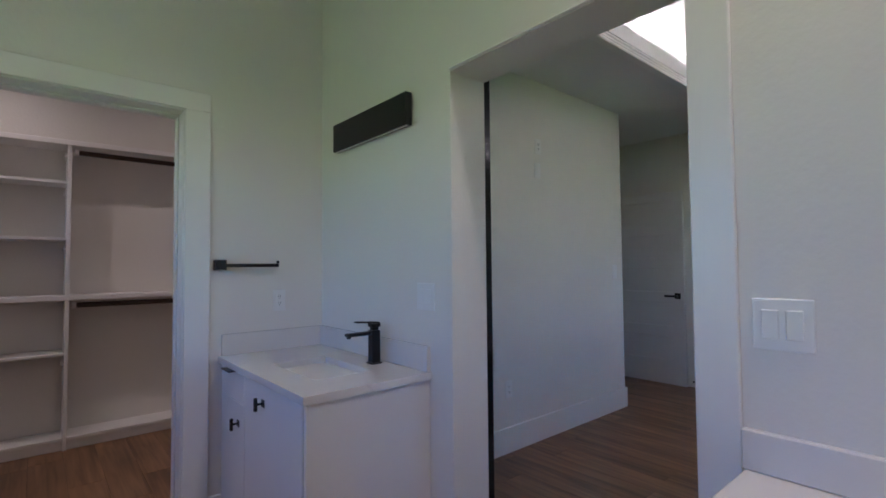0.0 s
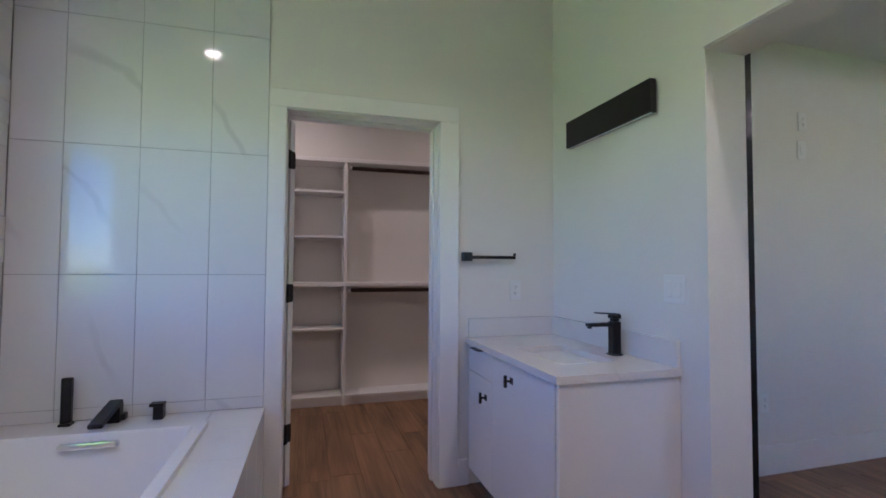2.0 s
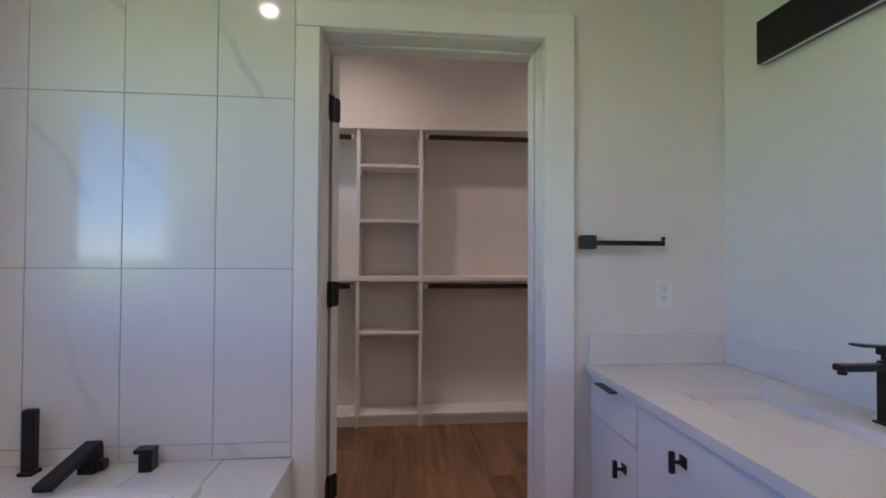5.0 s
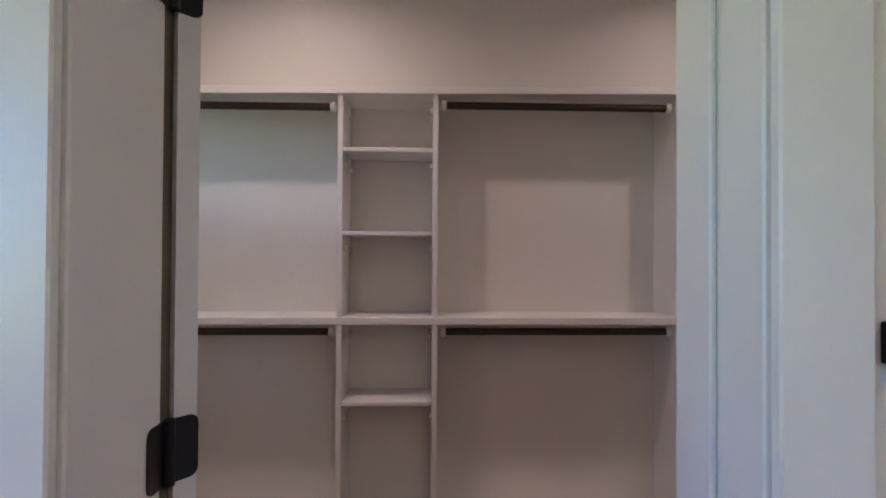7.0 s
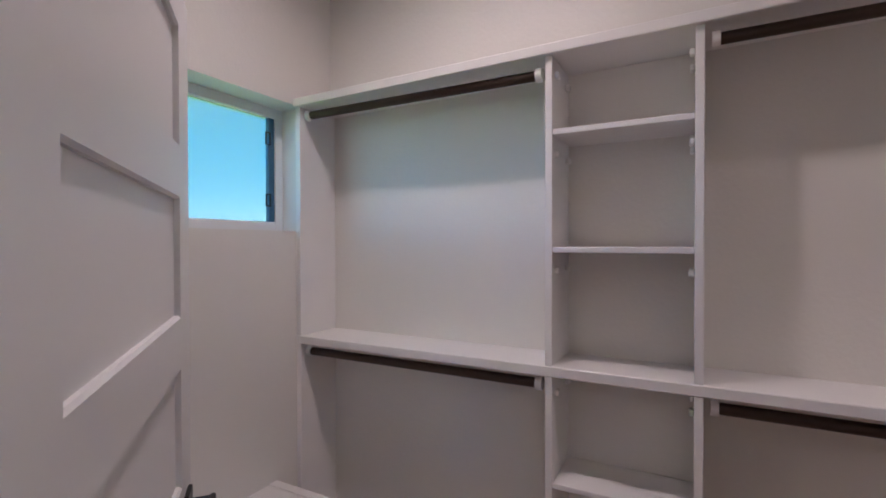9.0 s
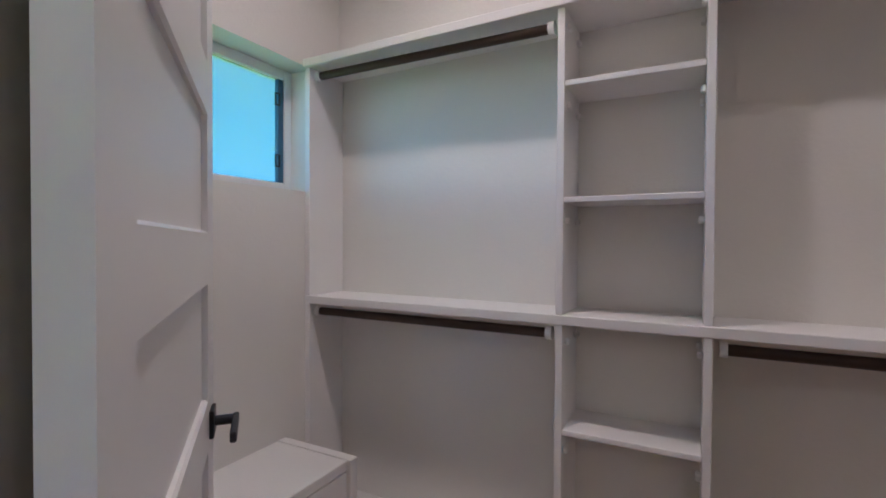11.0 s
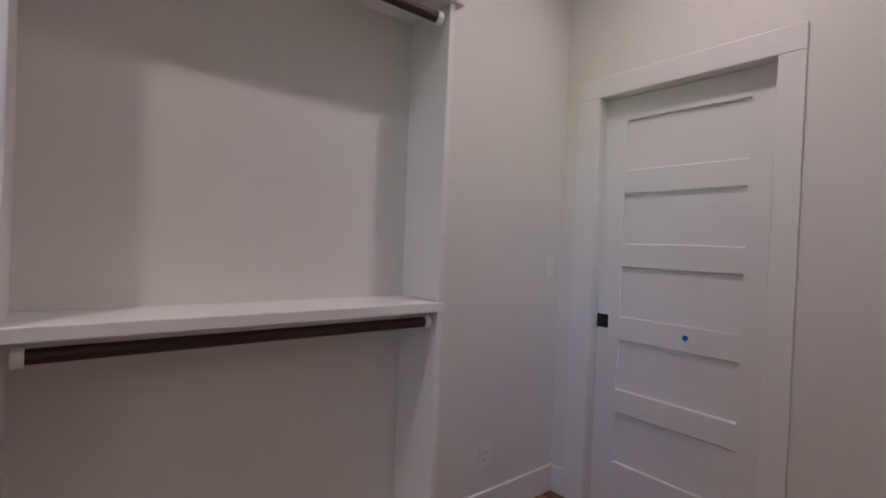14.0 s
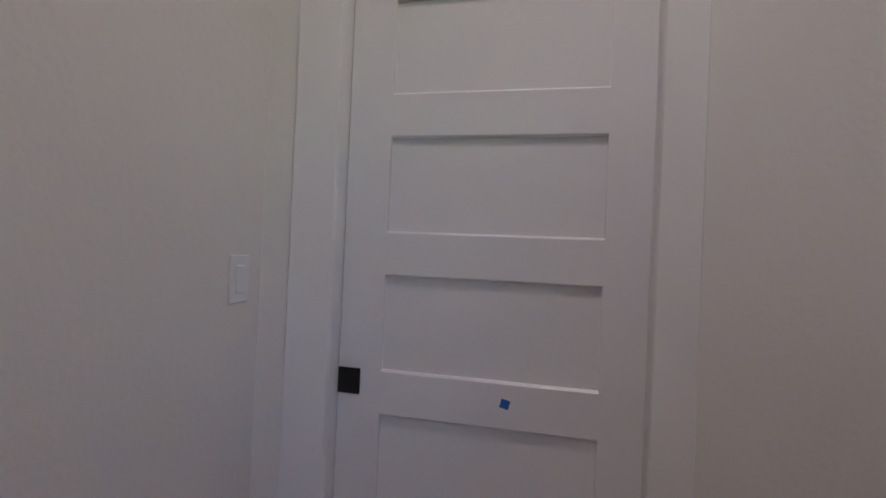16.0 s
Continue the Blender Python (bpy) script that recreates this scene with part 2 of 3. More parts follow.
def wall(name, axis, at, thick, a0, a1, z0, z1, holes, material, label):
    """A wall whose faces lie at `at` and at + thick on one axis, from a0 to a1 along the other, with holes (b0, b1, h0, h1) through it."""
    bm = bmesh.new()
    cuts = sorted({a0, a1, *[h[0] for h in holes], *[h[1] for h in holes]})
    lo, hi = min(at, at + thick), max(at, at + thick)
    for s, e in zip(cuts, cuts[1:]):
        zs = [z0]
        for h in sorted(holes, key=lambda h: h[2]):
            if h[0] <= s and e <= h[1]:
                zs += [h[2], h[3]]
        zs.append(z1)
        for b, t in zip(zs[::2], zs[1::2]):
            if t - b > 1e-4:
                if axis == "x":
                    box(bm, lo, hi, s, e, b, t)
                else:
                    box(bm, s, e, lo, hi, b, t)
    bmesh.ops.remove_doubles(bm, verts=bm.verts, dist=1e-5)
    return setting(name, bm, material, label, "wall")


# ---- plan ----
XW, XE = -1.46, 1.265        # faces of the outer wall and of the sink wall
YP, YPC = 2.67, 2.865        # partition faces, bathroom and closet side
YB = 4.60                    # closet back wall
XC = 2.345                    # closet end wall with the pocket door
H = 3.05
YS = -2.2                    # bathroom wall behind the start
BW = (0.76, 2.07, 1.00, 2.04)    # bathroom window: y0, y1, z0, z1
CW = (3.28, 4.41, 1.555, 2.13)    # closet window, its unseen part behind the door widened to add daylight
XJ0, XJ1, ZD = -0.275, 0.535, 2.03   # closet doorway between jambs
OP = (0.62, 1.535, 2.05)     # opening to the bedroom: y0, y1, height
PD = (3.645, 4.395, 2.045)      # pocket door opening

wall("wall_west", "x", XW, -0.23, YS - 0.2, YB + 0.2, -0.3, H + 0.3, [BW, CW], WALL, "white painted outer wall with two window openings")
wall("wall_partition", "y", YP, YPC - YP, XW, XC, 0, H, [(XJ0 - 0.02, XJ1 + 0.02, 0, ZD + 0.02)], WALL, "white painted wall between bathroom and closet")
wall("wall_sink", "x", XE, 0.195, YS, YP, 0, H, [(OP[0], OP[1], 0, OP[2])], WALL, "white textured wall behind the vanity with open doorway")
wall("wall_closet_back", "y", YB, 0.14, XW, XC, 0, H, [], WALL, "white painted back wall of the closet")
wall("wall_closet_end", "x", XC, 0.14, YPC - 0.2, YB + 0.14, 0, H, [(PD[0] - 0.02, PD[1] + 0.02, 0, PD[2] + 0.02)], WALL, "white painted closet end wall with pocket door opening")
SW = (2.7, 3.7, 0.9, 2.0)     # bedroom window: x0, x1, z0, z1
wall("wall_south", "y", YS, -0.15, XW, 5.3, 0, H + 0.4, [SW], WALL, "white painted bathroom end wall")
wall("wall_bedroom", "y", 2.30, 0.14, XE + 0.195, 4.0, 0, H + 0.4, [], WALL, "white painted bedroom wall")
wall("wall_passage", "x", 4.0, -0.14, 2.44, 5.2, 0, H + 0.4, [], WALL, "white painted wall of the passage")
wall("wall_far", "x", 5.12, 0.15, YS, 5.2, 0, H + 0.4, [], WALL, "white painted far bedroom wall")
wall("wall_passage_end", "y", 5.2, 0.15, 3.86, 5.3, 0, H + 0.4, [], WALL, "white painted end of the passage")
wall("wall_behind_pocket_door", "x", 2.60, 0.08, YPC, YB + 0.14, 0, H, [], WALL, "white wall behind the pocket door")

setting("ceiling_bathroom", box(bmesh.new(), XW, XE + 0.195, YS, YP + 0.1, H, H + 0.12), CEIL, "white painted bathroom ceiling", "ceiling")
setting("ceiling_closet", box(bmesh.new(), XW, XC + 0.3, YP + 0.1, YB + 0.14, H, H + 0.12), CEIL, "white painted closet ceiling", "ceiling")

# bedroom ceiling with a raised tray and lit cove
ZB = 2.63
TR = (1.95, 4.6, -1.7, 1.55)   # tray: x0, x1, y0, y1
bm = bmesh.new()
box(bm, XE + 0.195, 5.12, TR[3], 2.30, ZB, ZB + 0.1)
box(bm, XE + 0.195, TR[0], YS, TR[3], ZB, ZB + 0.1)
box(bm, TR[1], 5.12, YS, TR[3], ZB, ZB + 0.1)
box(bm, TR[0], TR[1], YS, TR[2], ZB, ZB + 0.1)
box(bm, 4.0, 5.12, 2.30, 5.2, ZB, ZB + 0.1)
box(bm, TR[0] - 0.15, TR[1] + 0.15, TR[2] - 0.15, TR[3] + 0.15, ZB + 0.32, ZB + 0.4)
for a in ((TR[0] - 0.25, TR[0] - 0.15, TR[2] - 0.15, TR[3] + 0.15), (TR[1] + 0.15, TR[1] + 0.25, TR[2] - 0.15, TR[3] + 0.15),
          (TR[0] - 0.15, TR[1] + 0.15, TR[2] - 0.25, TR[2] - 0.15), (TR[0] - 0.15, TR[1] + 0.15, TR[3] + 0.15, TR[3] + 0.25)):
    box(bm, *a, ZB + 0.1, ZB + 0.4)
setting("ceiling_bedroom", bm, CEIL, "white bedroom ceiling with a raised lit tray", "ceiling")
cove = thing("cove_light", "white led strip hidden in the bedroom ceiling tray", "cove light")
for a in ((TR[0] - 0.13, TR[0] - 0.09, TR[2], TR[3]), (TR[1] + 0.09, TR[1] + 0.13, TR[2], TR[3]),
          (TR[0], TR[1], TR[2] - 0.13, TR[2] - 0.09), (TR[0], TR[1], TR[3] + 0.09, TR[3] + 0.13)):
    pbox("light_strip", cove, COVE, *a, ZB + 0.1, ZB + 0.115, 0.002)
crown = thing("crown_molding", "white stepped crown molding round the ceiling tray", "molding")
crown["kind"] = "structure"
for w, z in ((0.10, 0.022), (0.065, 0.044), (0.03, 0.062)):
    for a in ((TR[0] - w, TR[0], TR[2], TR[3]), (TR[1], TR[1] + w, TR[2], TR[3]), (TR[0] - w, TR[1] + w, TR[2] - w, TR[2]), (TR[0] - w, TR[1] + w, TR[3], TR[3] + w)):
        pbox("molding_step", crown, TRIM, *a, ZB - z, ZB - z + 0.0215, 0.006)

ground = setting("ground", box(bmesh.new(), -600, 600, -600, 600, -0.62, -0.42), GRASS, "green lawn outside the windows", "ground")
base = setting("floor", box(bmesh.new(), XW - 0.05, 5.3, YS - 0.15, 5.3, -0.2, -0.009), SUBFLOOR, "brown oak plank floor", "floor")


# ---- trim ----
def flat_trim(name, label, category, pieces, material=TRIM, bevel=0.003):
    t = thing(name, label, category)
    t["kind"] = "structure"
    for nm, b in pieces:
        pbox(nm, t, material, *b, bevel)
    return t


YC = YP - 0.018
flat_trim("door_casing", "white flat casing round the closet doorway", "door casing", [
    ("casing", (XJ0 - 0.092, XJ0 - 0.006, YC, YP, 0, ZD + 0.006)),
    ("casing", (XJ1 + 0.006, XJ1 + 0.12, YC, YP, 0, ZD + 0.006)),
    ("casing", (XJ0 - 0.092, XJ1 + 0.12, YC, YP, ZD + 0.006, ZD + 0.10))])
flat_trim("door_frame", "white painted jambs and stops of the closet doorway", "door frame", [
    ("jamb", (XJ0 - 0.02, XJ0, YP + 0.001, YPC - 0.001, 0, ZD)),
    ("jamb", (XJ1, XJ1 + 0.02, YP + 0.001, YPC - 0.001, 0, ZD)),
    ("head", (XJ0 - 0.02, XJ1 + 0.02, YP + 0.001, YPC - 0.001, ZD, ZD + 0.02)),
    # dark strip that paints the shade of the gap between jamb and door
    ("hinge_gap_shade", (XJ0 - 0.024, XJ0 - 0.004, YPC + 0.0005, YPC + 0.040, 0, ZD)),
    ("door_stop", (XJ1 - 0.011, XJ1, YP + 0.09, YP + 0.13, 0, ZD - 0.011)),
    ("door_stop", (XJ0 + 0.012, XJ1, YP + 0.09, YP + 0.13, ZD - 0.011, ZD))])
bpy.data.objects["hinge_gap_shade"].data.materials[0] = GAP_SHADE
tagged(bpy.data.objects["hinge_gap_shade"], "dark strip standing in for the shaded gap at the hinges")
flat_trim("closet_side_casing", "white flat casing on the closet side of the doorway", "door casing", [
    ("casing", (XJ0 - 0.12, XJ0 - 0.0245, YPC, YPC + 0.018, 0, ZD + 0.006)),
    ("casing", (XJ1 + 0.006, XJ1 + 0.10, YPC, YPC + 0.018, 0, ZD + 0.006)),
    ("casing", (XJ0 - 0.12, XJ1 + 0.10, YPC, YPC + 0.018, ZD + 0.006, ZD + 0.10))])
XCC = XC - 0.011
flat_trim("pocket_door_casing", "white flat casing round the pocket door", "door casing", [
    ("casing", (XCC, XC, PD[0] - 0.09, PD[0], 0, PD[2])),
    ("casing", (XCC, XC, PD[1], PD[1] + 0.12, 0, PD[2])),
    ("casing", (XCC, XC, PD[0] - 0.09, PD[1] + 0.12, PD[2], PD[2] + 0.10)),
    ("jamb", (XC + 0.001, XC + 0.139, PD[0] - 0.02, PD[0], 0, PD[2])),
    ("jamb", (XC + 0.001, XC + 0.139, PD[1], PD[1] + 0.02, 0, PD[2])),
    ("head", (XC + 0.001, XC + 0.139, PD[0] - 0.02, PD[1] + 0.02, PD[2], PD[2] + 0.02))])
flat_trim("opening_trim", "white smooth trim board beside the bedroom opening", "trim", [
    ("trim_board", (XE - 0.012, XE, OP[0] - 0.10, OP[0], 0, OP[2] + 0.10)),
    ("trim_bead", (XE - 0.012, XE, OP[0] + 0.0005, OP[1], OP[2] + 0.003, OP[2] + 0.012))])
flat_trim("baseboard_closet", "white flat baseboard of the closet", "baseboard", [
    ("baseboard", (1.366, XC, YB - 0.015, YB, 0, 0.14)),
    ("baseboard", (XC - 0.015, XC, PD[1] + 0.121, YB - 0.016, 0, 0.14)),
    ("baseboard", (XC - 0.015, XC, 3.04, PD[0] - 0.091, 0, 0.14))])
flat_trim("baseboard_bathroom", "white flat baseboard of the bathroom", "baseboard", [
    ("baseboard", (XJ1 + 0.121, 0.72, YP - 0.015, YP, 0, 0.14)),
    ("baseboard", (XE - 0.015, XE, OP[1], 1.70, 0, 0.14))])
flat_trim("baseboard_bedroom", "tall white baseboard of the bedroom", "baseboard", [
    ("baseboard", (XE + 0.27, 4.0, 2.283, 2.30, 0, 0.17)),
    ("baseboard", (4.0, 4.017, 2.283, 5.2, 0, 0.17)),
    ("baseboard", (5.103, 5.12, YS, 2.10, 0, 0.17)),
    ("baseboard", (5.103, 5.12, 3.1, 5.2, 0, 0.17))])


# ---- doors ----
def panel_door(name, label, m, w, h, th, lift=0.0):
    """A five-panel shaker door in its own space: hinge edge at x 0, thickness along y, from z 0.01 up."""
    d = thing(name, label, "door", m)
    rec, st = 0.012, 0.115
    pbox("panel_core", d, DOORP, 0.02, w - 0.02, -th / 2 + rec, th / 2 - rec, 0.03, h - 0.02, 0)
    for x0, x1 in ((0, st), (w - st, w)):
        pbox("stile", d, DOORP, x0, x1, -th / 2, th / 2, 0.01, h, 0)
    tops = [1.925 + lift - 0.356 * k for k in range(5)]
    spans = [(tops[0], h)] + [(t, tops[k] - 0.24) for k, t in enumerate(tops[1:])] + [(0.01, tops[4] - 0.24)]
    for a, b in spans:
        bm = box(bmesh.new(), st, w - st, -th / 2, th / 2, a, b)
        bmesh.ops.bevel(bm, geom=[e for e in bm.edges if abs(e.verts[0].co.x - e.verts[1].co.x) > 0.1], offset=0.005, segments=1, affect="EDGES")
        part("rail", bm, DOORP, d)
    return d


def lever(parent, x, z, side, th, toward):
    """A square-rose black lever on one face of a door; the blade points along x by `toward`."""
    y = side * th / 2
    r = part("lever_handle", bmesh.new(), BLACK, parent, "matt black lever handle")
    bm = bmesh.new()
    y0, y1 = sorted((y, y + side * 0.009))
    box(bm, x - 0.03, x + 0.03, y0, y1, z - 0.03, z + 0.03, 0.002)
    cyl(bm, 0.011, 0.045, Matrix.Translation((x, y + side * 0.03, z)) @ Matrix.Rotation(radians(90), 4, "X"), 16)
    y0, y1 = sorted((y + side * 0.045, y + side * 0.058))
    x0, x1 = sorted((x - toward * 0.012, x + toward * 0.115))
    box(bm, x0, x1, y0, y1, z - 0.011, z + 0.011, 0.003)
    bm.to_mesh(r.data)
    bm.free()
    return r


closet_door = panel_door("door_closet", "white five-panel closet door standing open on black hinges", pose(-0.254, 2.896, 0, 0, 0, 138.8), 0.83, 2.03, 0.035, 0.02)
lever(closet_door, 0.83 - 0.065, 0.93, -1, 0.035, -1)
lever(closet_door, 0.83 - 0.065, 0.93, 1, 0.035, -1)
part("latch_plate", box(bmesh.new(), 0.8295, 0.832, -0.0125, 0.0125, 0.885, 0.945, 0.0008), BLACK, closet_door)


def leaf(w, flip):
    """A hinge leaf with two rounded corners, lying in the yz plane."""
    bm = bmesh.new()
    box(bm, 0.0, 0.003, 0.0, w, -0.05, 0.05)
    es = [e for e in bm.edges if abs(e.verts[0].co.x - e.verts[1].co.x) > 0.001 and e.verts[0].co.y > w - 0.001]
    bmesh.ops.bevel(bm, geom=es, offset=0.014, segments=5, affect="EDGES", profile=0.5)
    if flip:
        bmesh.ops.transform(bm, matrix=Matrix.Rotation(radians(180), 4, "Z"), verts=bm.verts)
    return bm


JAMB_IN_DOOR = closet_door.matrix_basis.inverted()
for zz in (1.812, 1.066, 0.295):
    kn = part("hinge", cyl(bmesh.new(), 0.0085, 0.102, Matrix(), 16), BLACK, closet_door, "matt black rounded door hinge")
    kn.location = (-0.006, 0.026, zz)
    dl = part("door_leaf", leaf(0.042, True), BLACK, kn)
    dl.location = (0.0055, -0.003, 0.0)
    jl = part("jamb_leaf", leaf(0.045, True), BLACK, kn)
    jl.matrix_basis = Matrix.Translation((0.006, -0.026, -zz)) @ JAMB_IN_DOOR @ Matrix.Translation((XJ0 + 0.0035, YPC + 0.006, zz))

pocket = panel_door("door_pocket", "closed white five-panel pocket door with blue tape mark", pose(XC + 0.071, PD[1] - 0.003, 0, 0, 0, -90), PD[1] - PD[0] + 0.012, 2.043, 0.035)
part("edge_pull", box(bmesh.new(), -0.001, 0.06, -0.0195, -0.0174, 0.905, 0.972, 0.0012), BLACK, pocket, "square black edge pull")
part("pull_recess", box(bmesh.new(), 0.012, 0.043, -0.0203, -0.0194, 0.917, 0.953, 0.0006), BLACK, pocket)
tp = part("tape_mark", box(bmesh.new(), -0.011, 0.011, -0.0006, 0.0, -0.011, 0.011), TAPE, pocket, "small piece of blue painter tape")
tp.location = (PD[1] - 3.962, -0.0178, 0.921)
tp.rotation_euler = (0, radians(14), 0)

bed_door = panel_door("door_bedroom", "white five-panel bedroom door standing open with black lever", pose(5.045, 3.0, 0, 0, 0, -90), 0.81, 2.02, 0.035)
lever(bed_door, 0.745, 0.93, -1, 0.035, -1)

barn = thing("barn_door", "black framed glass sliding door seen edge on", "sliding door")
for a in ((1.562, 1.60, 0.012, 2.12), (2.22, 2.28, 0.012, 2.12)):
    pbox("stile", barn, GLOSSY, 1.475, 1.525, a[0], a[1], a[2], a[3], 0.002)
for z in (0.012, 2.06):
    pbox("rail", barn, GLOSSY, 1.475, 1.525, 1.6005, 2.2195, z, z + 0.06, 0.002)
pbox("pane", barn, GLASS, 1.492, 1.498, 1.6005, 2.2195, 0.073, 2.059, 0)


# ---- windows ----
def window(name, label, y0, y1, z0, z1, x, glass, frame_w, latch_y=None):
    w = thing(name, label, "window")
    w["kind"] = "structure"
    f, d = frame_w, 0.05
    for b in ((y0, y0 + f, z0, z1), (y1 - f, y1, z0, z1), (y0 + f, y1 - f, z0, z0 + f), (y0 + f, y1 - f, z1 - f, z1)):
        pbox("window_frame", w, VINYL, x - d, x, *b, 0.003)
    g = pbox("pane", w, glass, x - 0.032, x - 0.026, y0 + f, y1 - f, z0 + f, z1 - f, 0)
    g.visible_shadow = False
    return w


window("window_bathroom", "white vinyl window over the tub", *BW, XW - 0.02, GLASS, 0.04)
cwin = window("window_closet", "small white vinyl window with dark sash stile and two latches", *CW, XW - 0.13, GLASS2, 0.045)
pbox("sash_stile", cwin, SASH, XW - 0.158, XW - 0.135, CW[1] - 0.080, CW[1] - 0.046, CW[2] + 0.046, CW[3] - 0.046, 0.003, "dark blue-grey sash stile")
for z in (1.70, 1.985):
    bm = bmesh.new()
    for b in ((-0.028, -0.022, -0.03, 0.03), (-0.006, 0.0, -0.03, 0.03), (-0.022, -0.006, -0.03, -0.024), (-0.022, -0.006, 0.024, 0.03)):
        box(bm, XW - 0.134, XW - 0.126, CW[1] - 0.074 + b[0], CW[1] - 0.074 + b[1], z + b[2], z + b[3], 0.001)
    part("latch", bm, BLACK, cwin)


# ---- closet shelving ----
def rod(parent, x0, x1, y, z):
    part("hanging_rod", cyl(bmesh.new(), 0.018, x1 - x0, Matrix.Translation(((x0 + x1) / 2, y, z)) @ Matrix.Rotation(radians(90), 4, "Y"), 20), BRONZE, parent, "dark bronze hanging rod", smooth=False)
    for x, s in ((x0, -1), (x1, 1)):
        bm = bmesh.new()
        cyl(bm, 0.024, 0.022, Matrix.Translation((x + s * 0.011, y, z)) @ Matrix.Rotation(radians(90), 4, "Y"), 20)
        part("rod_socket", bm, SHELF, parent, "white round rod socket")


def shelving(name, label, panels, bays, column, yf, yb, z_top, z_mid, z_base, shelf_z, ends, tilt=(0.0, 0.0)):
    """A built-in closet unit between its front yf and the wall yb. panels: x spans of the uprights; bays: x spans that
    hang clothes;
    column: the x span that holds small shelves; ends: x span of the long shelves; tilt: height shift of each top shelf
    end, set to fit the camera's view."""
    u = thing(name, label, "closet shelving")
    s = 1 if yb > yf else -1
    y = lambda a: yf + s * a
    def b(nm, x0, x1, a0, a1, z0, z1, bev=0.002):
        ya, yb2 = sorted((y(a0), y(a1)))
        return pbox(nm, u, SHELF, x0, x1, ya, yb2, z0, z1, bev)
    dep = abs(yb - yf)
    off = lambda x: tilt[0] + (tilt[1] - tilt[0]) * (x - ends[0]) / (ends[1] - ends[0])
    for x0, x1 in panels:
        b("upright_panel", x0, x1, 0.004, dep, 0.0, z_mid - 0.0365)
        b("upright_panel", x0, x1, 0.004, dep, z_mid + 0.0005, z_top - 0.0365 + off(x0))
    board = b("top_shelf", ends[0], ends[1] + 0.03 * (ends[1] < XC - 0.1), -0.012, dep, z_top - 0.036, z_top, 0.003)
    for v in board.data.vertices:
        v.co.z += off(v.co.x)
    b("middle_shelf", ends[0], ends[1], 0.0, dep, z_mid - 0.036, z_mid, 0.003)
    spans = bays + ([column] if column else [])
    for x0, x1 in spans:
        b("base_shelf", x0 + 0.0005, x1 - 0.0005, 0.012, dep, z_base - 0.022, z_base)
        b("toe_kick", x0 + 0.0005, x1 - 0.0005, 0.03, 0.048, 0.0, z_base - 0.0225)
    if column:
        for z in shelf_z:
            b("small_shelf", column[0] + 0.0008, column[1] - 0.0008, 0.006, dep, z - 0.02, z, 0.0025)
        for z in (z_top - 0.036, *[z - 0.02 for z in shelf_z], z_mid - 0.036):
            for x0, x1 in ((column[0] + 0.0005, column[0] + 0.016), (column[1] - 0.016, column[1] - 0.0005)):
                for a in (0.03, dep - 0.06):
                    b("shelf_peg", x0, x1, a, a + 0.03, z - 0.072, z - 0.05, 0.004)
    for x0, x1 in bays:
        for zr in (z_top - 0.036, z_mid - 0.036):
            rod(u, x0 + 0.04, x1 - 0.04, y(0.038), zr - (0.052 if x0 < -1 and zr > 1.8 else 0.036))
    return u


YF = 4.36
PANELS = [(XW, -1.432), (-0.298, -0.273), (0.154, 0.179), (1.335, 1.36)]
shelving("closet_shelving", "white built-in closet shelves with four dark hanging rods", PANELS, [(-1.432, -0.298), (0.179, 1.335)], (-0.273, 0.154), YF, YB,
         2.172, 1.077, 0.09, (1.885, 1.485, 0.678), (XW, 1.362), (-0.016, 0.018))
shelving("closet_shelving", "white built-in closet shelves on the doorway wall with dark rods", [(0.76, 0.792), (XC - 0.03, XC)], [(0.792, XC - 0.03)], None, 3.03, YPC,
         2.172, 1.077, 0.09, (), (0.76, XC))

bench = thing("storage_bench", "low white storage bench under the closet window", "bench")
BX, BY0, BY1, BZ = -1.075, 3.30, 4.245, 0.46
pbox("carcass", bench, SHELF, XW + 0.001, BX - 0.02, BY0 + 0.01, BY1 - 0.045, 0.0, BZ - 0.041, 0.002)
pbox("lid", bench, SHELF, XW + 0.001, BX, BY0, BY1 - 0.046, BZ - 0.04, BZ, 0.003)
pbox("side_panel", bench, SHELF, XW + 0.001, BX + 0.015, BY1 - 0.043, BY1, 0.0, BZ + 0.002, 0.003)
for a, b2 in ((BY0 + 0.012, (BY0 + BY1) / 2 - 0.024), ((BY0 + BY1) / 2 - 0.020, BY1 - 0.047)):
    pbox("drawer_front", bench, SHELF, BX - 0.0195, BX - 0.002, a, b2, 0.09, BZ - 0.046, 0.002)
pbox("toe_kick", bench, SHELF, BX - 0.07, BX - 0.055, BY0 + 0.012, BY1 - 0.047, 0.0, 0.085, 0.001)


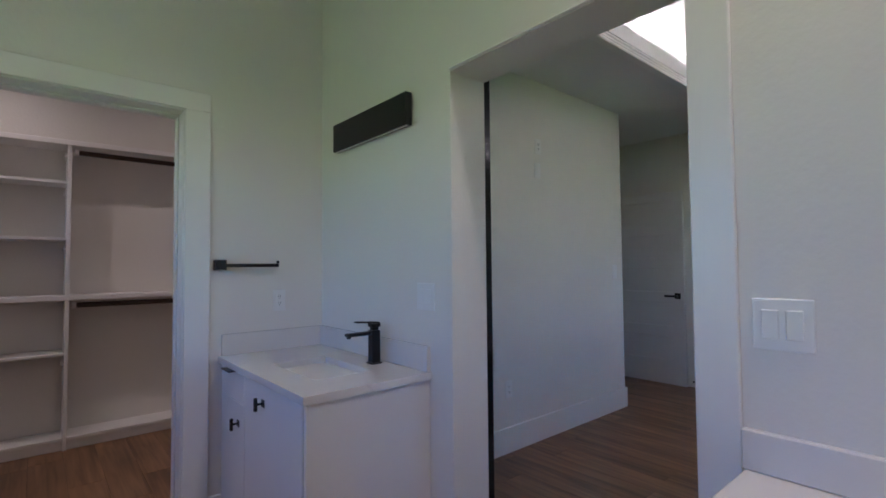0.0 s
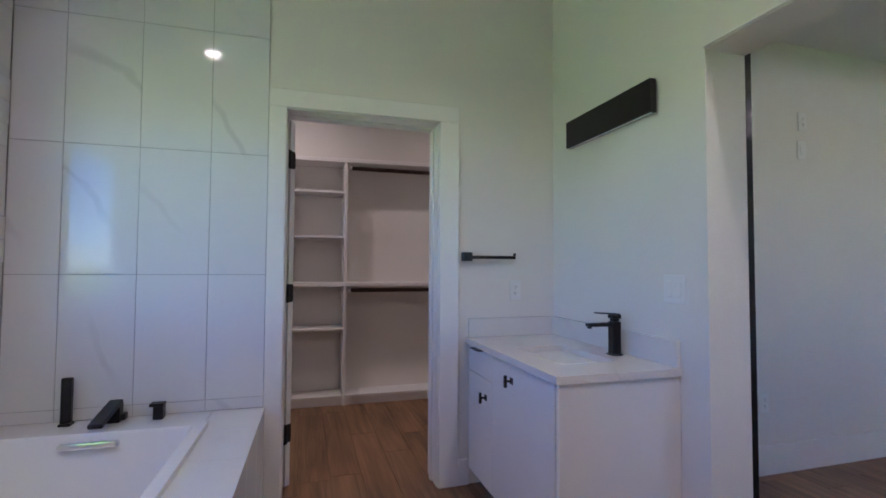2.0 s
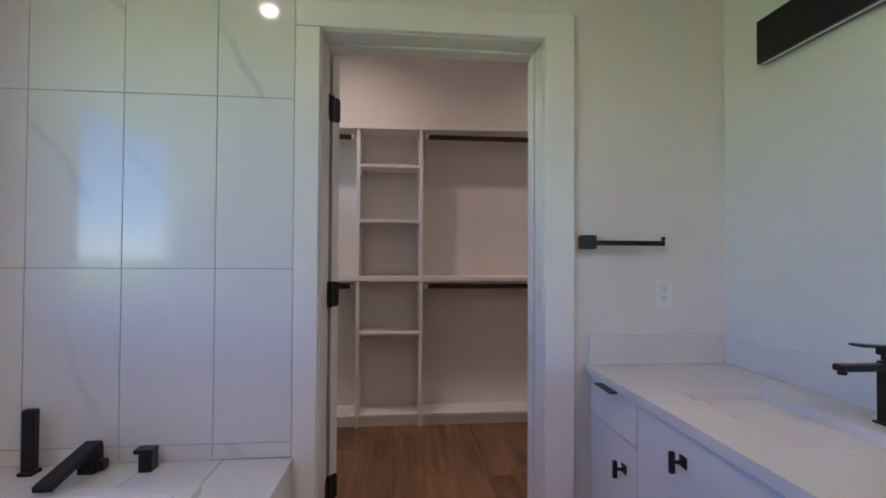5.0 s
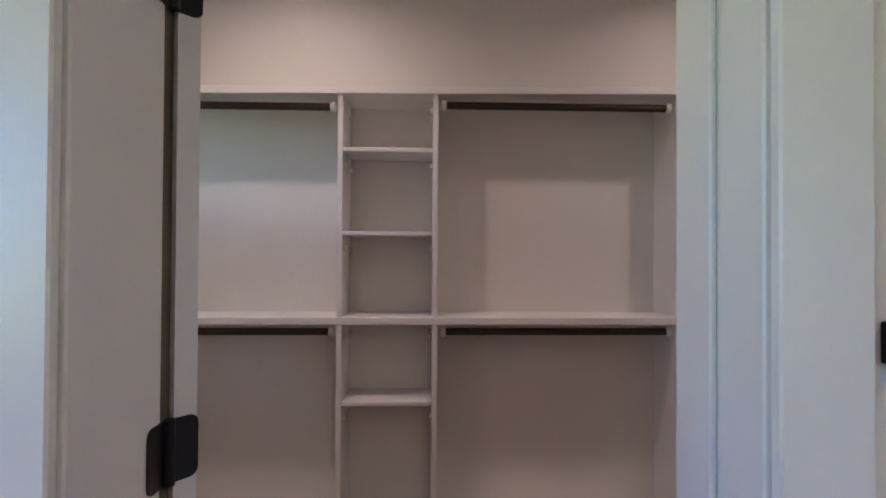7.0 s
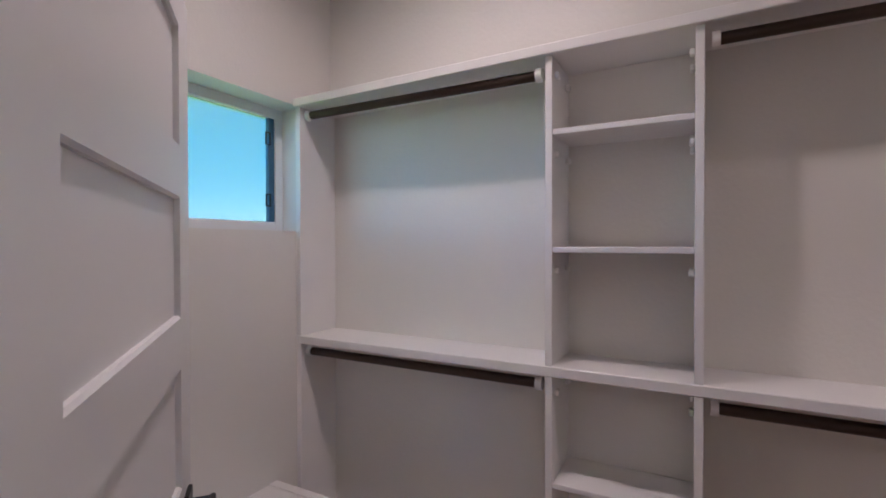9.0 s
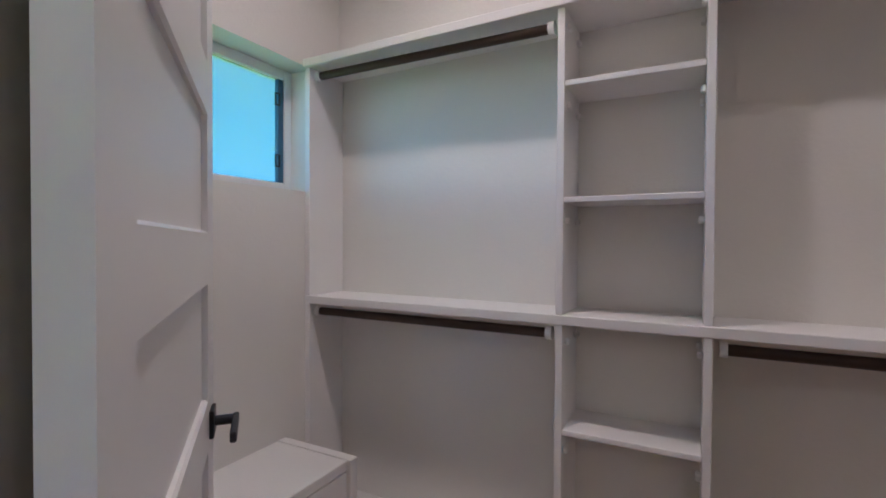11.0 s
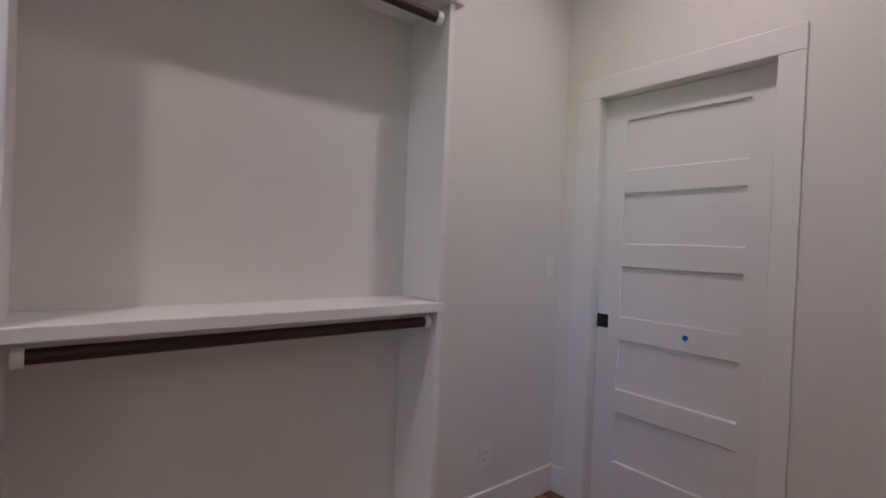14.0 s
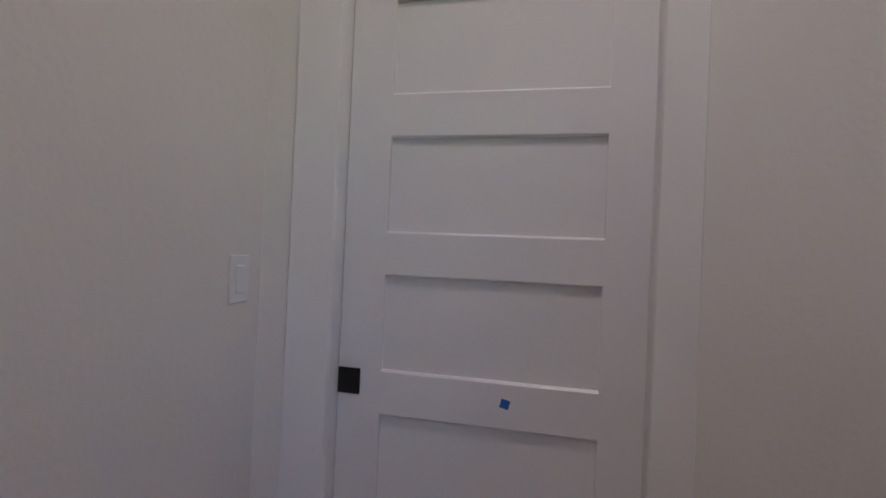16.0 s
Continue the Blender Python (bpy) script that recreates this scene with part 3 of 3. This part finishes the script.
# ---- wall plates ----
def plate(name, label, category, m, w=0.07, h=0.115, kind="rocker", gangs=1, group=""):
    """A wall plate facing -y in its own space."""
    p = thing(name, label, category, m, group)
    part("cover_plate", box(bmesh.new(), -w / 2, w / 2, -0.006, 0, -h / 2, h / 2, 0.0025, 2), PLATE, p)
    for g in range(gangs):
        cx = (g - (gangs - 1) / 2) * 0.046
        if kind == "rocker":
            part("rocker", box(bmesh.new(), cx - 0.0165, cx + 0.0165, -0.010, -0.0055, -0.033, 0.033, 0.002), PLATE, p)
        else:
            part("receptacle", box(bmesh.new(), cx - 0.0165, cx + 0.0165, -0.0085, -0.0055, -0.033, 0.033, 0.002), PLATE, p)
            bm = bmesh.new()
            for z in (-0.018, 0.018):
                for x in (-0.006, 0.006):
                    box(bm, cx + x - 0.001, cx + x + 0.001, -0.0092, -0.0083, z - 0.002, z + 0.007)
                cyl(bm, 0.0022, 0.001, Matrix.Translation((cx, -0.0088, z - 0.008)) @ Matrix.Rotation(radians(90), 4, "X"), 8)
            part("slots", bm, SLOT, p)
    return p


plate("power_outlet", "white outlet on the wall above the vanity backsplash", "outlet", pose(1.01, YP, 1.083), kind="outlet")
plate("light_switch", "white double switch plate above the vanity", "switch", pose(XE, 1.70, 1.13, 0, 0, -90), w=0.116, kind="rocker", gangs=2)
plate("light_switch", "white double rocker switch on textured wall", "switch", pose(XE, 0.435, 1.122, 0, 0, -90), w=0.116, kind="rocker", gangs=2)
plate("light_switch", "white single switch beside the pocket door", "switch", pose(2.255, YB, 1.195), kind="rocker")
plate("power_outlet", "white outlet low on the closet wall", "outlet", pose(1.835, YB, 0.31), kind="outlet")
plate("power_outlet", "white outlet high on the bedroom wall", "outlet", pose(2.81, 2.30, 2.14), kind="outlet", group="high outlets")
plate("cable_plate", "white blank cable plate high on the bedroom wall", "wall plate", pose(2.80, 2.30, 1.96), kind="rocker")
plate("light_switch", "white switch plate near the bedroom wall corner", "switch", pose(3.86, 2.30, 1.20), kind="rocker")
plate("power_outlet", "white outlet low on the bedroom wall", "outlet", pose(2.45, 2.30, 0.42), kind="outlet")


# ---- vanity ----
def t_knob(parent, x, y, z):
    """A black T-bar knob on a face that looks to -x."""
    bm = bmesh.new()
    cyl(bm, 0.005, 0.026, Matrix.Translation((x - 0.013, y, z)) @ Matrix.Rotation(radians(90), 4, "Y"), 12)
    box(bm, x - 0.038, x - 0.025, y - 0.0065, y + 0.0065, z - 0.027, z + 0.027, 0.002)
    knob = part("knob", bm, BLACK, parent, "black t-bar knob")
    part("backplate", box(bmesh.new(), x - 0.0035, x - 0.0002, y - 0.015, y + 0.015, z - 0.015, z + 0.015, 0.001), BLACK, knob)


def vanity(label, y0, y1, zt):
    """A white cabinet with a quartz top against the sink wall, from y0 to y1."""
    v = thing("vanity_cabinet", label, "vanity")
    xf, g = 0.735, 0.003
    pbox("carcass", v, CAB, xf, XE - 0.001, y0 + 0.045, y1 - 0.001, 0.09, zt - 0.031, 0.002)
    pbox("toe_kick", v, CAB, xf + 0.06, XE - 0.001, y0 + 0.03, y1 - 0.001, 0.0, 0.089, 0.001)
    pbox("side_panel", v, CAB, xf - 0.02, XE - 0.001, y0 + 0.012, y0 + 0.0295, 0.0, zt - 0.031, 0.002)
    # added dark strip: shade of the slit beside the door, put into colour
    pbox("panel_gap_shade", v, GAP_SHADE, xf + 0.002, xf + 0.25, y0 + 0.0405, y0 + 0.0445, 0.10, zt - 0.04, 0)
    yd = y1 - 0.36
    top = zt - 0.036
    d1 = pbox("drawer_front", v, CAB, xf - 0.02, xf - 0.001, yd + g, y1 - 0.02, top - 0.135, top, 0.002)
    part("edge_pull", box(bmesh.new(), xf - 0.060, xf - 0.003, yd + 0.10, yd + 0.22, top, top + 0.0045, 0.001), BLACK, d1, "flat black edge pull")
    d2 = pbox("door", v, CAB, xf - 0.02, xf - 0.001, yd + g, y1 - 0.02, 0.10, top - 0.138, 0.002)
    t_knob(d2, xf - 0.02, yd + 0.08, top - 0.23)
    d3 = pbox("door", v, CAB, xf - 0.02, xf - 0.001, y0 + 0.0405, yd - g, 0.10, top, 0.002)
    t_knob(d3, xf - 0.02, yd - 0.23, top - 0.075)
    return v


ZT = 0.818
VY0 = 1.665
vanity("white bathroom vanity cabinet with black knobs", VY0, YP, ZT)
bm = bmesh.new()
SX0, SX1, SY0, SY1 = 0.835, 1.10, 1.86, 2.30      # sink cut-out
for b in ((0.70, XE - 0.001, VY0, SY0), (0.70, XE - 0.001, SY1, YP - 0.001), (0.70, SX0, SY0, SY1), (SX1, XE - 0.001, SY0, SY1)):
    box(bm, b[0], b[1], b[2], b[3], ZT - 0.03, ZT)
bmesh.ops.remove_doubles(bm, verts=bm.verts, dist=1e-5)
top = tagged(part("countertop", bm, QUARTZ), "pale veined quartz vanity top with sink cut-out", "countertop")
splash = thing("backsplash", "low pale quartz backsplash on two walls", "backsplash")
pbox("splash_board", splash, QUARTZ, XE - 0.02, XE - 0.001, VY0 + 0.01, YP - 0.001, ZT + 0.0005, ZT + 0.107, 0.002)
pbox("splash_board", splash, QUARTZ, 0.715, XE - 0.0205, YP - 0.02, YP - 0.001, ZT + 0.0005, ZT + 0.107, 0.002)


def basin(name, label, category, x0, x1, y0, y1, zt, depth, taper, material, wallt=0.012):
    """An open tapered bowl with rounded corners and a rim at zt."""
    t = thing(name, label, category)
    bm = bmesh.new()
    def ring(ins, z, r):
        pts = []
        for cx, cy, a0 in ((x1 - ins - r, y1 - ins - r, 0), (x0 + ins + r, y1 - ins - r, 90), (x0 + ins + r, y0 + ins + r, 180), (x1 - ins - r, y0 + ins + r, 270)):
            for k in range(7):
                a = radians(a0 + 15 * k)
                pts.append(bm.verts.new((cx + r * math.cos(a), cy + r * math.sin(a), z)))
        return pts
    rings = [ring(-wallt, zt - depth - wallt, 0.05), ring(-wallt, zt, 0.04), ring(0, zt, 0.03), ring(0.004, zt - 0.01, 0.03),
             ring(taper * 0.7, zt - depth * 0.8, 0.05), ring(taper, zt - depth * 0.95, 0.06), ring(taper + 0.04, zt - depth, 0.06)]
    for a, b in zip(rings, rings[1:]):
        for i in range(28):
            bm.faces.new((a[i], a[(i + 1) % 28], b[(i + 1) % 28], b[i]))
    bm.faces.new(rings[-1])
    bm.faces.new(list(reversed(rings[0])))
    bmesh.ops.recalc_face_normals(bm, faces=bm.faces)
    part("bowl", bm, material, t, smooth=False)
    return t


sink = basin("sink_basin", "white undermount rectangular ceramic sink", "sink", SX0 - 0.004, SX1 + 0.004, SY0 - 0.004, SY1 + 0.004, ZT - 0.0305, 0.13, 0.02, CERAMIC, 0.01)
part("drain", cyl(bmesh.new(), 0.02, 0.006, Matrix.Translation(((SX0 + SX1) / 2, (SY0 + SY1) / 2, ZT - 0.0305 - 0.127)), 20), BLACK, sink)

faucet = thing("sink_faucet", "matt black square single-lever sink faucet", "faucet", pose(1.185, 1.985, ZT))
pbox("base_plate", faucet, BLACK, -0.027, 0.027, -0.027, 0.027, 0, 0.006, 0.002)
pbox("body", faucet, BLACK, -0.021, 0.021, -0.021, 0.021, 0.006, 0.152, 0.003)
pbox("neck", faucet, BLACK, -0.015, 0.015, -0.015, 0.015, 0.1525, 0.166, 0.002)
bm = bmesh.new()
box(bm, -0.145, -0.0215, -0.016, 0.016, 0.132, 0.148, 0.004)
cyl(bm, 0.010, 0.010, Matrix.Translation((-0.131, 0, 0.129)), 16)
part("spout", bm, BLACK, faucet)
bm = bmesh.new()
box(bm, -0.022, 0.022, -0.021, 0.021, 0.1665, 0.183, 0.002)
tab = bmesh.new()
box(tab, -0.098, 0.021, -0.017, 0.017, -0.003, 0.003, 0.0015)
bmesh.ops.transform(tab, matrix=Matrix.Translation((0, 0, 0.187)) @ Matrix.Rotation(radians(4), 4, "Y"), verts=tab.verts)
me = bpy.data.meshes.new("tab")
tab.to_mesh(me)
tab.free()
bm.from_mesh(me)
part("lever_handle", bm, BLACK, faucet)

bar = thing("towel_bar", "matt black single-post towel bar on the white wall", "towel bar", pose(0.70, YP, 1.275))
pbox("wall_post", bar, BLACK, -0.025, 0.025, -0.052, 0, -0.025, 0.025, 0.002)
pbox("arm", bar, BLACK, 0.0255, 0.291, -0.050, -0.034, -0.012, 0.006, 0.002)
pbox("arm_tip", bar, BLACK, 0.2815, 0.2925, -0.050, -0.034, 0.0065, 0.022, 0.002)

sconce = thing("vanity_light", "long unlit black box vanity light on the wall", "wall light", pose(XE, 2.115, 1.957))
pbox("housing", sconce, BLACK, -0.045, -0.010, -0.335, 0.335, -0.0735, 0.0735, 0.002)
pbox("back_plate", sconce, BLACK, -0.010, 0, -0.2, 0.2, -0.05, 0.05, 0.001)
pbox("diffuser", sconce, PLATE, -0.034, -0.022, -0.325, 0.325, -0.0745, -0.0736, 0.0002)

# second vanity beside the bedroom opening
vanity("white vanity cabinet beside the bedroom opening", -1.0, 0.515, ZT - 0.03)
tagged(part("countertop", box(bmesh.new(), 0.70, XE - 0.001, -1.01, 0.515, ZT - 0.06, ZT - 0.03, 0.003), QUARTZ), "pale quartz vanity top beside the opening", "countertop")
tagged(part("backsplash", box(bmesh.new(), XE - 0.02, XE - 0.001, -1.01, 0.5195, ZT - 0.0295, ZT + 0.062, 0.003), QUARTZ), "low pale quartz backsplash beside the opening", "backsplash")


# ---- bathtub ----
DX, DZ, DY0 = -0.36, 0.513, 0.75       # deck edge, deck height, near end
TX0, TX1, TY0, TY1 = -1.36, -0.615, 0.95, 2.375
deck = thing("tub_deck", "marble tiled bathtub deck and apron", "tub deck")
pbox("apron", deck, GROUT, DX - 0.03, DX - 0.011, DY0, YP - 0.016, 0, DZ - 0.012, 0)
pbox("end_apron", deck, TILE, XW + 0.02, DX - 0.031, DY0, DY0 + 0.02, 0, DZ - 0.012, 0.001)
n = 6
step = (YP - 0.012 - DY0) / n
for k in range(n):
    a, b = DY0 + k * step + 0.001, DY0 + (k + 1) * step - 0.001
    pbox("apron_tile", deck, TILE, DX - 0.0105, DX - 0.001, a, b, 0.0, DZ - 0.0125, 0.001)
    pbox("deck_tile", deck, TILE, TX1 + 0.02, DX, a, b, DZ - 0.011, DZ, 0.001)
for k in range(3):
    a = XW + 0.012 + k * 0.306
    pbox("deck_tile", deck, TILE, a + 0.001, min(a + 0.305, TX1 + 0.018), TY1 + 0.02, YP - 0.012, DZ - 0.011, DZ, 0.001)
    pbox("deck_tile", deck, TILE, a + 0.001, min(a + 0.305, TX1 + 0.018), DY0 + 0.001, TY0 - 0.02, DZ - 0.011, DZ, 0.001)
for k in range(5):
    a = TY0 - 0.018 + k * 0.293
    pbox("deck_tile", deck, TILE, XW + 0.012, TX0 - 0.02, a, a + 0.291, DZ - 0.011, DZ, 0.001)
tub = basin("bathtub", "white rectangular drop-in acrylic bathtub", "bathtub", TX0, TX1, TY0, TY1, DZ + 0.022, 0.42, 0.09, ACRYL, 0.012)
rim = bmesh.new()
for b in ((TX0 - 0.045, TX0, TY0 - 0.045, TY1 + 0.045), (TX1, TX1 + 0.045, TY0 - 0.045, TY1 + 0.045), (TX0, TX1, TY0 - 0.045, TY0), (TX0, TX1, TY1, TY1 + 0.045)):
    box(rim, *b, DZ + 0.0005, DZ + 0.0225)
bmesh.ops.remove_doubles(rim, verts=rim.verts, dist=1e-5)
part("rim", rim, ACRYL, tub)
bm = bmesh.new()
box(bm, -1.10, -0.885, TY1 - 0.040, TY1 - 0.008, DZ - 0.035, DZ - 0.005, 0.012, 3)
part("overflow_bar", bm, CHROME, tub, "chrome overflow cover")

SKEW = Matrix.Translation((DX, YP, 0)) @ Matrix.Rotation(radians(-1.3), 4, "Z") @ Matrix.Translation((-DX, -YP, 0))   # tub and deck turned a little so their edges fit the camera's view
deck.matrix_world = SKEW
tub.matrix_world = SKEW


def tub_valve(x, y, kind):
    t = thing({"wand": "hand_shower", "spout": "tub_spout", "handle": "tub_tap"}[kind],
              {"wand": "matt black square hand shower on the tub deck", "spout": "matt black angular tub spout", "handle": "matt black square tub valve handle"}[kind],
              {"wand": "hand shower", "spout": "tub spout", "handle": "tap handle"}[kind], pose(x, y, DZ))
    if kind == "wand":
        pbox("base", t, BLACK, -0.023, 0.023, -0.023, 0.023, 0, 0.012, 0.002)
        pbox("wand", t, BLACK, -0.02, 0.02, -0.014, 0.014, 0.0125, 0.207, 0.004)
    elif kind == "spout":
        pbox("body", t, BLACK, -0.027, 0.027, -0.025, 0.025, 0, 0.08, 0.003)
        bm = bmesh.new()
        box(bm, -0.027, 0.027, -0.215, 0.022, -0.010, 0.010, 0.003)
        bmesh.ops.transform(bm, matrix=Matrix.Translation((0, -0.001, 0.082)) @ Matrix.Rotation(radians(10), 4, "X"), verts=bm.verts)
        part("spout", bm, BLACK, t)
        pbox("side_valve", t, BLACK, 0.0275, 0.048, -0.018, 0.018, 0.008, 0.038, 0.003)
    else:
        pbox("body", t, BLACK, -0.02, 0.022, -0.022, 0.022, 0, 0.058, 0.002)
        pbox("lever", t, BLACK, -0.036, 0.024, -0.023, 0.023, 0.0585, 0.073, 0.002)
    return t


tub_valve(-1.173, 2.60, "wand")
tub_valve(-0.99, 2.60, "spout")
tub_valve(-0.813, 2.60, "handle")

# ---- lamps ----
def downlight(x, y, z, label):
    d = thing("recessed_light", label, "ceiling light", pose(x, y, z), group="recessed lights")
    bm = bmesh.new()
    bmesh.ops.create_cone(bm, segments=32, radius1=0.085, radius2=0.078, depth=0.006, matrix=Matrix.Translation((0, 0, -0.003)))
    part("trim_ring", bm, TRIM, d)
    part("lens", cyl(bmesh.new(), 0.024, 0.003, Matrix.Translation((0, 0, -0.0075)), 28), LENS, d, "glowing round lens")
    return d


for x, y, watts in ((-0.54, 3.75, 0.78), (1.69, 3.75, 0.58)):
    downlight(x, y, H, "lit round recessed closet ceiling light")
    disc_lamp("closet_lamp", x, y, H - 0.012, watts, 142, (1.0, 0.80, 0.73))
for x, y, watts in ((-0.96, 0.80, 1.0), (1.03, 0.02, 1.35)):
    downlight(x, y, H, "lit round recessed bathroom ceiling light")
    disc_lamp("bathroom_lamp", x, y, H - 0.012, watts)

# ---- tiles and planks ----
def shared(name, me, parent, x, y, z):
    ob = new(name, me)
    ob.parent = parent
    ob.location = (x, y, z)
    return ob


tile_wall = tagged(part("tile_bed", box(bmesh.new(), XW, XJ0 - 0.093, YP - 0.006, YP - 0.0005, DZ - 0.02, H - 0.002), GROUT), "glossy white marble-look wall tiles over the tub", "tile wall", kind="structure")
vx = [XW + 0.0100] + [-0.632 - 0.3065 * k for k in (2, 1, 0)] + [XJ0 - 0.094]
vz = [DZ + 0.001, 0.568, 1.173, 1.776, 2.38, 2.985, H - 0.004]
for a, b in zip(vx, vx[1:]):
    for c, d in zip(vz, vz[1:]):
        part("tile", box(bmesh.new(), a + 0.0012, b - 0.0012, YP - 0.0105, YP - 0.0062, c + 0.0012, d - 0.0012, 0.0008), TILE, tile_wall)

herring = tagged(part("tile_bed", box(bmesh.new(), XW + 0.0005, XW + 0.004, BW[1], YP - 0.011, DZ - 0.02, H - 0.002), GROUT), "white herringbone tile on the window wall", "tile wall", kind="structure")
part("tile_backing", box(box(box(bmesh.new(), XW + 0.0005, XW + 0.004, DY0, BW[0], DZ - 0.02, H - 0.002), XW + 0.0005, XW + 0.004, BW[0], BW[1], DZ - 0.02, BW[2]), XW + 0.0005, XW + 0.004, BW[0], BW[1], BW[3], H - 0.002), GROUT, herring)


def minus(r, w):
    """What is left of rectangle r (a0, a1, b0, b1) once w is cut away, as rectangles."""
    a0, a1, b0, b1 = r
    if a1 <= w[0] or a0 >= w[1] or b1 <= w[2] or b0 >= w[3]:
        return [r]
    out = []
    if a0 < w[0]:
        out.append((a0, w[0], b0, b1))
    if a1 > w[1]:
        out.append((w[1], a1, b0, b1))
    m0, m1 = max(a0, w[0]), min(a1, w[1])
    if b0 < w[2]:
        out.append((m0, m1, b0, w[2]))
    if b1 > w[3]:
        out.append((m0, m1, w[3], b1))
    return out


TL, TW = 0.306, 0.102
lim = (DY0, YP - 0.0101, DZ + 0.001, H - 0.004)
for k in range(-60, 60):
    for mth in range(-20, 20):
        ox, oz = k * TW + 2 * TL * mth, k * TW
        for r in ((ox, ox + TL, oz, oz + TW), (ox + TL, ox + TL + TW, oz + TW - TL, oz + TW)):
            r = (max(r[0], lim[0]), min(r[1], lim[1]), max(r[2], lim[2]), min(r[3], lim[3]))
            if r[1] - r[0] < 0.008 or r[3] - r[2] < 0.008:
                continue
            for a0, a1, b0, b1 in minus(r, BW):
                if a1 - a0 > 0.006 and b1 - b0 > 0.006:
                    part("tile", box(bmesh.new(), XW + 0.004, XW + 0.0098, a0 + 0.0011, a1 - 0.0011, b0 + 0.0011, b1 - 0.0011), HTILE, herring)


def planks(x0, x1, y0, y1, along, length=1.22, width=0.18, seed=1):
    """Click planks in staggered rows; alike planks share one mesh, cut ones have their own."""
    rng = random.Random(seed)
    meshes = {}
    lo, hi, c0, c1 = (y0, y1, x0, x1) if along == "y" else (x0, x1, y0, y1)
    c = c0
    while c < c1 - 0.01:
        w = min(width, c1 - c)
        s = lo - rng.random() * length
        while s < hi:
            a, b = max(s, lo), min(s + length, hi)
            if b - a > 0.02:
                key = (round(b - a, 3), round(w, 3))
                if key not in meshes:
                    ln = b - a
                    bm = box(bmesh.new(), 0.0008, w - 0.0008, 0.0008, ln - 0.0008, -0.008, 0, 0.001) if along == "y" else box(bmesh.new(), 0.0008, ln - 0.0008, 0.0008, w - 0.0008, -0.008, 0, 0.001)
                    meshes[key] = mesh_of(bm, "plank", PLANK)
                shared("plank", meshes[key], base, c if along == "y" else a, a if along == "y" else c, 0)
            s += length
        c += width


planks(XW, 1.362, YS, YB, "y", seed=4)
planks(1.362, XC + 0.24, 2.62, YB, "y", seed=9)
planks(1.362, 5.12, YS, 2.62, "y", seed=7)
planks(4.0, 5.12, 2.62, 5.2, "y", seed=8)

stop = thing("door_stop", "small spring door stop on the bedroom baseboard", "door stop", pose(5.103, 2.12, 0.075))
part("spring", cyl(bmesh.new(), 0.006, 0.07, Matrix.Translation((-0.035, 0, 0)) @ Matrix.Rotation(radians(90), 4, "Y"), 12), CHROME, stop)
part("rubber_tip", cyl(bmesh.new(), 0.009, 0.014, Matrix.Translation((-0.0775, 0, 0)) @ Matrix.Rotation(radians(90), 4, "Y"), 12), SLOT, stop)
